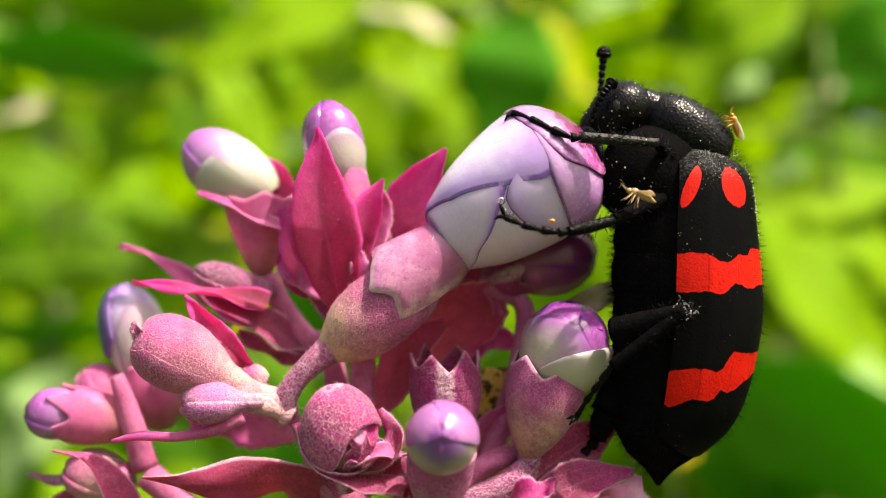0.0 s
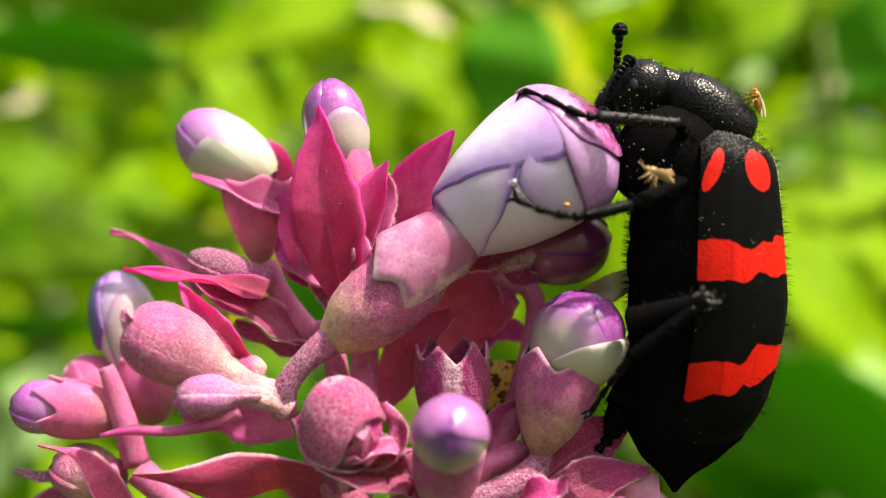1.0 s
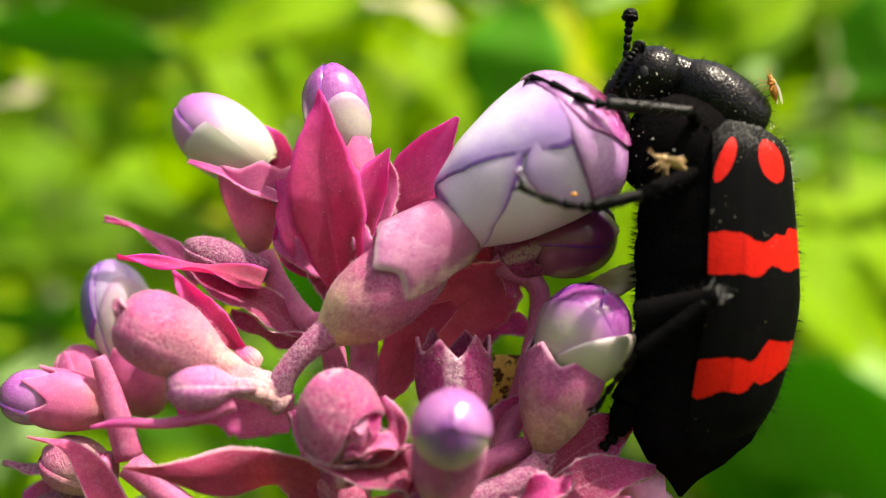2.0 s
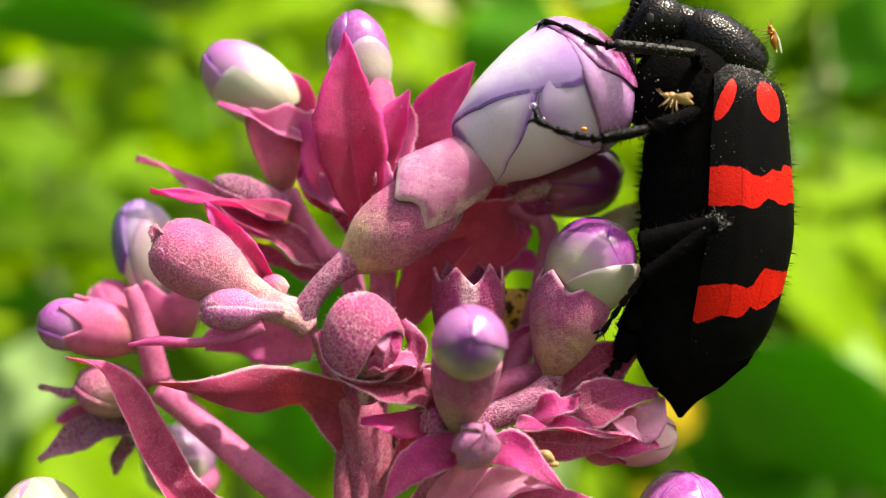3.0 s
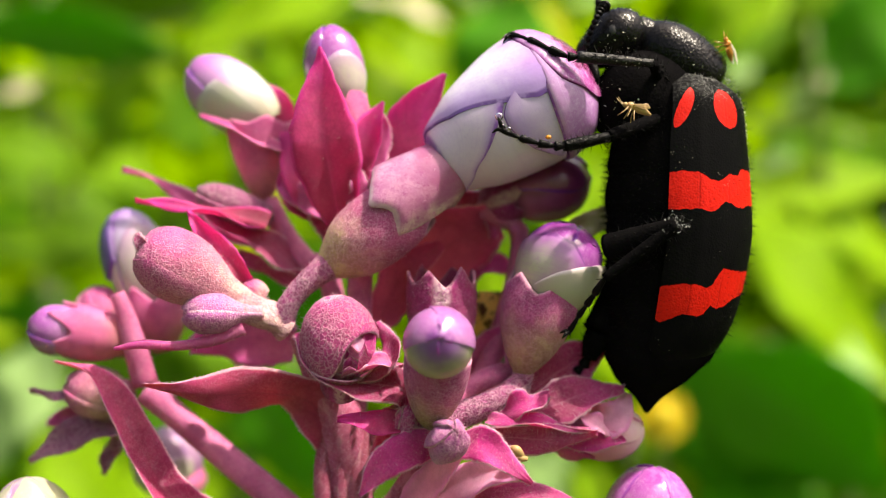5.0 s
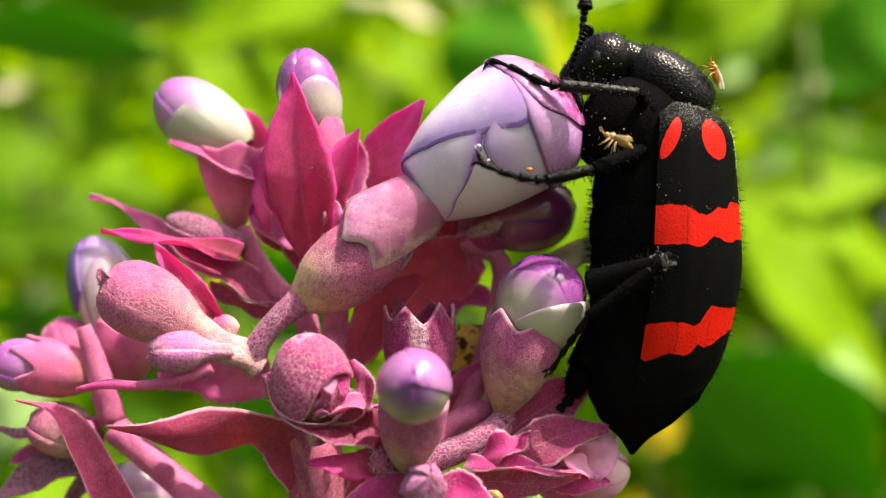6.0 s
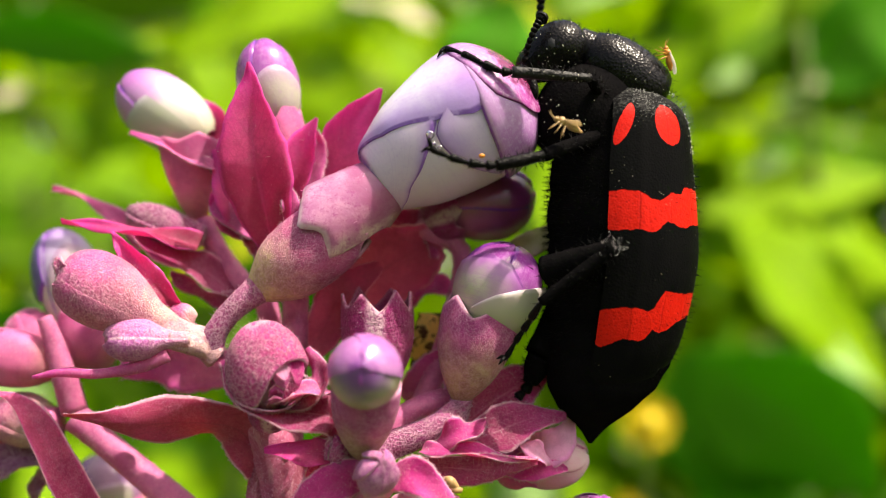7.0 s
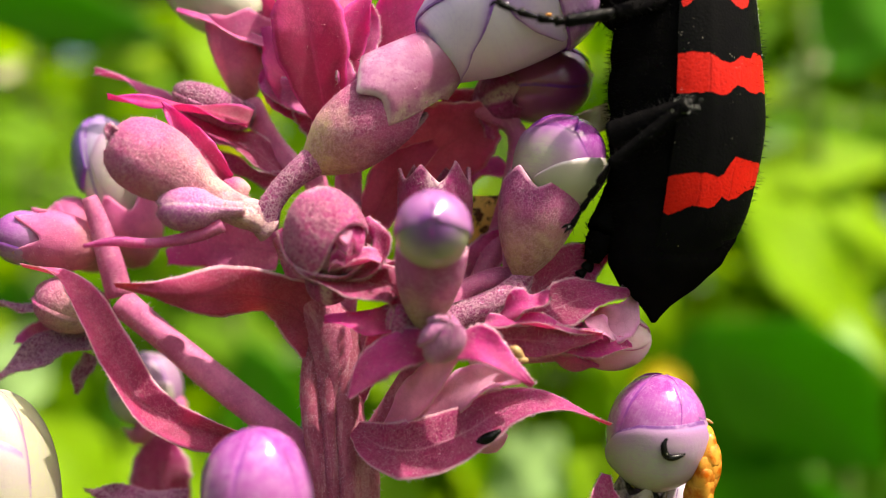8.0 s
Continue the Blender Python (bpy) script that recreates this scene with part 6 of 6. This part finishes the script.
for i in range(12):
    r = 0.035 if i == 0 else min(0.088, 0.055 + 0.012 * i)
    a, b = path[i], path[i + 1]
    lump = lambda s, t, i=i: 1 + 0.08 * np.sin(3 * t + 1.3 * i) + 0.04 * np.sin(7 * t + 5 * s + 2 * i) + 0.02 * np.sin(13 * t + 9 * s + i)
    part("head" if i == 0 else "segment", turned(a - 0.9 * (b - a), b + 0.9 * (b - a), [(0.0, r * 0.5), (0.16, r * 0.9), (0.5, r * 1.0), (0.84, r * 0.9), (1.0, r * 0.5)], 26, 14, lump), m_orange, crawler)
for i in range(1, 5):
    for y in (-0.03, 0.03):
        part("leg", tube([path[i] + np.array((-0.04, y, 0)), path[i] + np.array((-0.08, y, 0.0)), path[i] + np.array((-0.11, y, -0.01))], [0.016, 0.01, 0.004], 6, 8), m_orange, crawler)
part("feeler", tube([path[0], path[0] + np.array((0.03, -0.01, 0.03)), path[0] + np.array((0.07, -0.01, 0.01))], [0.02, 0.012, 0.006], 6, 8), m_tan, crawler)

# ---- ground ----
ground_shape = grid(np.array([[(x, y, -60) for x in (-90000, -300, 300, 90000)] for y in (-90000, -300, 300, 90000)], float))
ground = tagged(new("ground", mesh_of("ground", ground_shape, (0, 0, -EYE * 100), m_soil)), "green-brown leaf litter soil", "ground", kind="structure")

# ---- plants behind ----
def weed(name, foot, top, leaves, label, seed):
    """A weed: a stem from the soil, and leaves on short petioles: place, half-length vector, half-width, face, material."""
    ob = thing(name, (foot[0], foot[1], -60), label, "plant", "weeds behind the flower")
    way = spline([(foot[0], foot[1], -60), ((foot[0] + top[0]) / 2 + 1, (foot[1] + top[1]) / 2, (top[2] - 60) / 2), top], 60)
    part("stem", tube([way[0], way[20], way[40], way[59]], [0.5, 0.4, 0.3, 0.15], 10, 30), m_greystem, ob)
    for i, (c, h, w, face, m) in enumerate(leaves):
        c, h = np.array(c, float), np.array(h, float)
        a = c - h
        k = np.argmin(np.linalg.norm(way - a, axis=1) + np.maximum(way[:, 2] - a[2], 0) * 2)
        part("petiole", tube([way[k], (way[k] + a) / 2 + np.array((0, 0.3, -0.4)), a + 0.03 * h], [0.14, 0.1, 0.09], 8, 12), m_greystem, ob)
        part("leaf", blade([a, c - 0.45 * h, c + np.array((0, -0.15 * w, 0.05 * w)), c + 0.55 * h, c + h], [0.08, 0.85 * w, w, 0.62 * w, 0.02], face=face, fold=0.18, thick=0.05, wave=0.12, count=20, across=9, seed=seed + i), m, ob)
    return ob


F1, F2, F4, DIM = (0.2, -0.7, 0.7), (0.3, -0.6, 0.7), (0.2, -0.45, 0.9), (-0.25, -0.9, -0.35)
weed("weed", (18, 34), (14.09, 34.00, 8.06), [
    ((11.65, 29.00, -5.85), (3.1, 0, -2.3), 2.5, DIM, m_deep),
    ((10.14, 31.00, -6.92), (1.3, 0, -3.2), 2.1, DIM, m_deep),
    ((13.23, 31.00, -2.29), (2.89, 0, -3.28), 2.41, F1, m_lime),
    ((14.09, 34.00, 1.71), (3.81, 0, 0.85), 1.48, F2, m_lime),
    ((15.52, 33.00, -0.18), (2.46, 0, -1.64), 1.64, F1, m_lime),
    ((10.70, 33.00, 7.70), (2.1, 0, 2.8), 2.0, (0.15, -0.35, 0.93), m_lime),
    ((18.2, 38.00, 8.60), (2.2, 0, 2.4), 2.2, DIM, m_deep),
    ((16.04, 36.00, 4.28), (3.14, 0, -0.22), 0.90, F4, m_green),
    # This small pale leaf stands in for an out-of-focus glint.
    ((14.28, 35.00, 5.57), (0.65, 0, 0.65), 0.61, F4, m_sheenleaf),
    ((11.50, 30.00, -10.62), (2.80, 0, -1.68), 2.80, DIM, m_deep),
    ((13.12, 36.00, -0.65), (2.02, 0, -2.24), 1.57, F1, m_lime),
    ((13.36, 30.00, -3.71), (2.24, 0, -1.68), 1.12, F4, m_sheenleaf),
    # Four small pale leaves added as blurred highlights on the foliage.
    ((12.69, 38.00, 6.94), (0.8, 0, 0.5), 0.70, F4, m_sheenleaf),
    ((16.01, 38.00, 6.73), (0.5, 0, 0.6), 0.55, F4, m_straw),
    ((14.39, 38.00, 3.23), (0.7, 0, 0.5), 0.65, F4, m_sheenleaf),
    ((18.08, 40.00, 4.90), (0.6, 0, -0.4), 0.50, F4, m_straw),
], "leafy green weed with lime sunlit leaves behind the beetle", 100)
weed("weed", (3.5, 36), (2.15, 36.00, 11.22), [
    ((2.33, 31.00, 6.09), (0.77, 0, 2.31), 1.83, DIM, m_deep),
    ((4.25, 34.00, 7.42), (1.59, 0, -2.33), 0.85, F1, m_gold),
    ((-0.30, 34.00, 5.94), (-1.06, 0, 1.90), 1.27, F1, m_lime),
    ((-1.59, 40.00, 9.98), (-2.24, 0, 0.75), 1.24, F4, m_straw),
    ((5.96, 36.00, 0.47), (1.34, 0, -3.36), 2.02, F1, m_lime),
    ((8.18, 38.00, -4.70), (1.89, 0, -3.31), 2.84, F1, m_lime),
    ((3.94, 36.00, -2.67), (0.45, 0, -3.36), 2.24, F1, m_lime),
    ((8.10, 44.00, 11.80), (1.92, 0, 0.55), 1.10, F4, m_sheenleaf),
    ((12.3, 40.00, 9.4), (-0.50, 0, 2.2), 0.8, F4, m_lime),
    ((6.69, 33.00, -10.04), (1.64, 0, -1.23), 1.23, F1, m_lime),
    ((3.72, 34.00, -9.71), (-1.27, 0, -1.69), 1.48, F4, m_sheenleaf),
    ((1.09, 38.00, 9.95), (1.42, 0, -0.95), 0.71, F4, m_sheenleaf),
], "green weed with a dark heart-shaped leaf behind the flower", 200)
weed("weed", (-9, 38), (-8.37, 38.00, 11.37), [
    ((-5.83, 33.00, 7.82), (3.49, 0, 1.44), 1.75, F1, m_lime),
    ((-8.15, 36.00, 5.62), (-1.57, 0, 2.46), 1.34, F2, m_lime),
    ((-11.37, 33.00, 1.56), (-2.26, 0, 0.51), 0.92, F4, m_green),
    ((-10.45, 37.00, -0.67), (3.22, 0, 0.92), 1.73, F1, m_green),
    ((-8.37, 38.00, 0.02), (1.42, 0, -0.95), 1.18, F1, m_gold),
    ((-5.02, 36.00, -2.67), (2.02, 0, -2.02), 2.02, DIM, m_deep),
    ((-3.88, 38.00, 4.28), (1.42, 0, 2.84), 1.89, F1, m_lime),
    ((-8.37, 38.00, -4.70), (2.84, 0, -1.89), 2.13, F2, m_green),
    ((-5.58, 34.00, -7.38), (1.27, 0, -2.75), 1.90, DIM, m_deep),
    ((-1.99, 38.00, -10.85), (2.13, 0, -1.89), 2.13, F1, m_green),
], "green weed with narrow sunlit leaves behind the flower", 300)
weed("weed", (-18, 36), (-15.54, 36.00, 9.43), [
    ((-14.52, 38.00, 9.72), (-5.20, 0, 0.47), 1.42, DIM, m_green),
    ((-13.63, 33.00, 7.00), (-3.90, 0, 0.30), 1.10, DIM, m_deep),
    ((-11.63, 35.00, 9.17), (-3.20, 0, -0.30), 1.20, DIM, m_green),
    ((-15.78, 42.00, 8.52), (-4.44, 0, 0.26), 1.05, DIM, m_deep),
    ((-14.61, 32.00, 2.61), (-2.19, 0, 0.40), 1.19, F1, m_green),
    # A straw-coloured leaf in place of a bright blurred highlight.
    ((-17.59, 38.00, 5.70), (1.42, 0, 0.47), 1.06, F4, m_straw),
    ((-13.33, 38.00, 4.99), (0.95, 0, 2.84), 0.83, F4, m_green),
    ((-14.47, 34.00, -0.82), (3.17, 0, -0.42), 1.27, F2, m_green),
    ((-15.54, 36.00, -3.34), (3.36, 0, 0.00), 0.67, DIM, m_deep),
    ((-13.51, 30.00, -5.95), (-1.31, 0, -2.24), 1.59, F4, m_sheenleaf),
    ((-12.61, 33.00, -9.42), (1.64, 0, -2.05), 1.64, F1, m_lime),
    ((-10.17, 36.00, -10.06), (1.79, 0, -1.57), 1.57, F1, m_lime),
    ((-16.27, 40.00, 1.02), (-2.99, 0, 1.49), 1.49, F2, m_green),
    ((-11.91, 38.00, -5.89), (2.84, 0, -1.42), 1.89, F2, m_green),
], "green weed with broad lime leaves behind the flower", 400)
def yellow_bloom(c, reach, label):
    """A small yellow flower on a thin stem from the soil."""
    c = np.array(c)
    ob = thing("yellow_flower", (c[0] + 0.4, c[1] + 0.6, -60), label, "flower", "yellow flowers behind the beetle")
    part("stem", tube([(c[0] + 0.4, c[1] + 0.6, -60), (c[0] + 0.3, c[1] + 0.4, -20), c + np.array((0, 0.1, -0.05))], [0.14, 0.09, 0.05], 8, 24), m_greystem, ob)
    part("flower_centre", ball(c + np.array((0, -0.3 * reach, 0)), 0.5 * reach, 14, 10), m_yellow, ob)
    for k in range(8):
        a = 2 * math.pi * k / 8
        d = reach * np.array((math.cos(a), -0.35, math.sin(a)))
        part("petal", blade([c, c + 0.4 * d, c + 0.75 * d, c + d], [0.1 * reach, 0.36 * reach, 0.4 * reach, 0.15 * reach], fold=0.1, count=10, across=7, seed=k), m_yellow, ob)
    return ob


yellow_bloom((5.35, 21.0, -4.35), 0.62, "small yellow flower out of focus behind the beetle")
yellow_bloom((4.95, 21.5, -6.5), 0.42, "small yellow flower low behind the pink buds")


def thicket(name, count, near, far, arc, low, high, size, seed, material, label):
    """Uncountable leaves round the place, between two distances from the flower."""
    rng = np.random.default_rng(seed)
    vs, fs, us = [], [], []
    for i in range(count):
        a = radians(rng.uniform(*arc))
        d = near + (far - near) * rng.uniform() ** 1.4
        c = np.array((d * math.sin(a), 6 + d * math.cos(a), rng.uniform(low, high) * (0.6 + 0.4 * d / far)))
        L, w = rng.uniform(0.6, 1.3) * size * (0.7 + 0.5 * d / far), rng.uniform(0.28, 0.5)
        h = unit(rng.normal(size=3) * (1, 1, 0.7))
        n = unit(np.cross(h, rng.normal(size=3)) + np.array((0, 0, 0.6)))
        s = unit(np.cross(h, n))
        k = len(vs) * 8
        vs.append([c - h * L, c - h * L * 0.3 + s * w * L + n * 0.15 * L * w, c + h * L * 0.35 + s * w * 0.8 * L + n * 0.15 * L * w, c + h * L,
                   c + h * L * 0.35 - s * w * 0.8 * L + n * 0.15 * L * w, c - h * L * 0.3 - s * w * L + n * 0.15 * L * w, c - h * L * 0.3, c + h * L * 0.35])
        for q in ((0, 1, 6), (1, 2, 7, 6), (2, 3, 7), (0, 6, 5), (6, 7, 4, 5), (7, 3, 4)):
            fs.append(tuple(k + j for j in q))
            us.append(tuple((0.5 if j in (0, 3, 6, 7) else (1.0 if j in (1, 2) else 0.0), {0: 0.0, 1: 0.35, 5: 0.35, 6: 0.35, 2: 0.68, 4: 0.68, 7: 0.68, 3: 1.0}[j]) for j in q))
    shape = (np.array(vs).reshape(-1, 3), fs, us)
    return tagged(new(name, mesh_of(name, shape, (0, 6, -60), material)), label, "foliage", kind="stuff")


def thicket_skin(name, stops, glow):
    n = Nodes(name)
    isl = n.t.nodes.new("ShaderNodeNewGeometry").outputs["Random Per Island"]
    c = n.mix(n.span(n.noise(30, 3), 0.4, 0.8, 0.0, 0.6), n.ramp(isl, stops), (0.04, 0.14, 0.006))
    n.bump(n.noise(200, 2), 0.3, 0.001)
    return n.done(c, 0.6, 0.42, glow, Specular_IOR_Level=0.1)


m_thick = thicket_skin("mixed green leaves", [(0.0, (0.02, 0.08, 0.003)), (0.3, (0.06, 0.17, 0.003)), (0.65, (0.15, 0.30, 0.003)), (0.93, (0.26, 0.40, 0.006)), (1.0, (0.42, 0.40, 0.22))], (0.34, 0.58, 0.004))
near_leaves = thicket("undergrowth", 1500, 48, 110, (-55, 55), -58, 34, 4.2, 61, m_thick, "dense sunlit green undergrowth out of focus")
far_leaves = thicket("far_hedge", 4200, 110, 230, (-75, 75), -58, 95, 9.5, 62, m_thick, "far green hedge out of focus")
# Unseen leaves beside and behind the eye, added to cut sky fill.
back_leaves = thicket("unseen_hedge", 2200, 90, 230, (75, 285), -58, 40, 9.0, 63, m_thick, "unseen green leaves added to cut sky light and bounce green")
for ob in (near_leaves, far_leaves, back_leaves):
    ob.location = (0, 0.06, 0.0)


def motions():
    def drift(ob, rows):
        home = ob.location.copy()
        walk(ob, [(t, pose(home.x + x / 100, home.y + y / 100, home.z + z / 100, 0, tilt, turn)) for t, x, y, z, tilt, turn in rows])

    # the gnats shift and turn a little on the beetle
    drift(gnat_one, [(0.0, 0, 0, 0, 0, 0), (1.0, -0.01, 0, 0.03, 2, 18), (2.5, 0.01, 0, 0.04, -8, 30), (3.5, 0.02, 0, 0.01, -6, 30), (5.5, 0, 0, 0.02, -4, 22), (7.0, -0.02, 0, 0.04, 4, 6), (8.0, 0, 0, 0.03, 0, 10)])
    drift(gnat_two, [(0.0, 0, 0, 0, 0, 0), (1.0, -0.01, 0, 0.02, 3, 0), (2.5, 0.0, 0, 0.03, -6, 0), (3.5, 0.02, 0, 0.03, -10, 4), (5.5, 0, 0, 0.02, 0, 0), (7.0, -0.02, 0, 0.03, 4, 0), (8.0, 0, 0, 0.03, 0, 0)])

    # the end of the abdomen stretches out and draws back
    rest = abdomen_end.location.copy()
    walk(abdomen_end, [(t, pose(rest.x - 0.1 * d / 100, rest.y, rest.z - d / 100)) for t, d in ((0.0, 0.0), (1.0, 0.05), (2.5, 0.08), (3.5, 0.05), (4.0, 0.05), (5.5, 0.07), (6.5, 0.08), (7.5, 0.09), (8.0, 0.09))])

    # one feeler lifts a little
    home = near_antenna.location.copy()
    walk(near_antenna, [(t, pose(home.x, home.y, home.z, 0, lean, 0)) for t, lean in ((0.0, 0), (1.2, 0), (2.5, -2), (4.0, -4), (5.5, -6), (6.5, -7.5), (7.2, -6.5), (8.0, -7))])


motions()
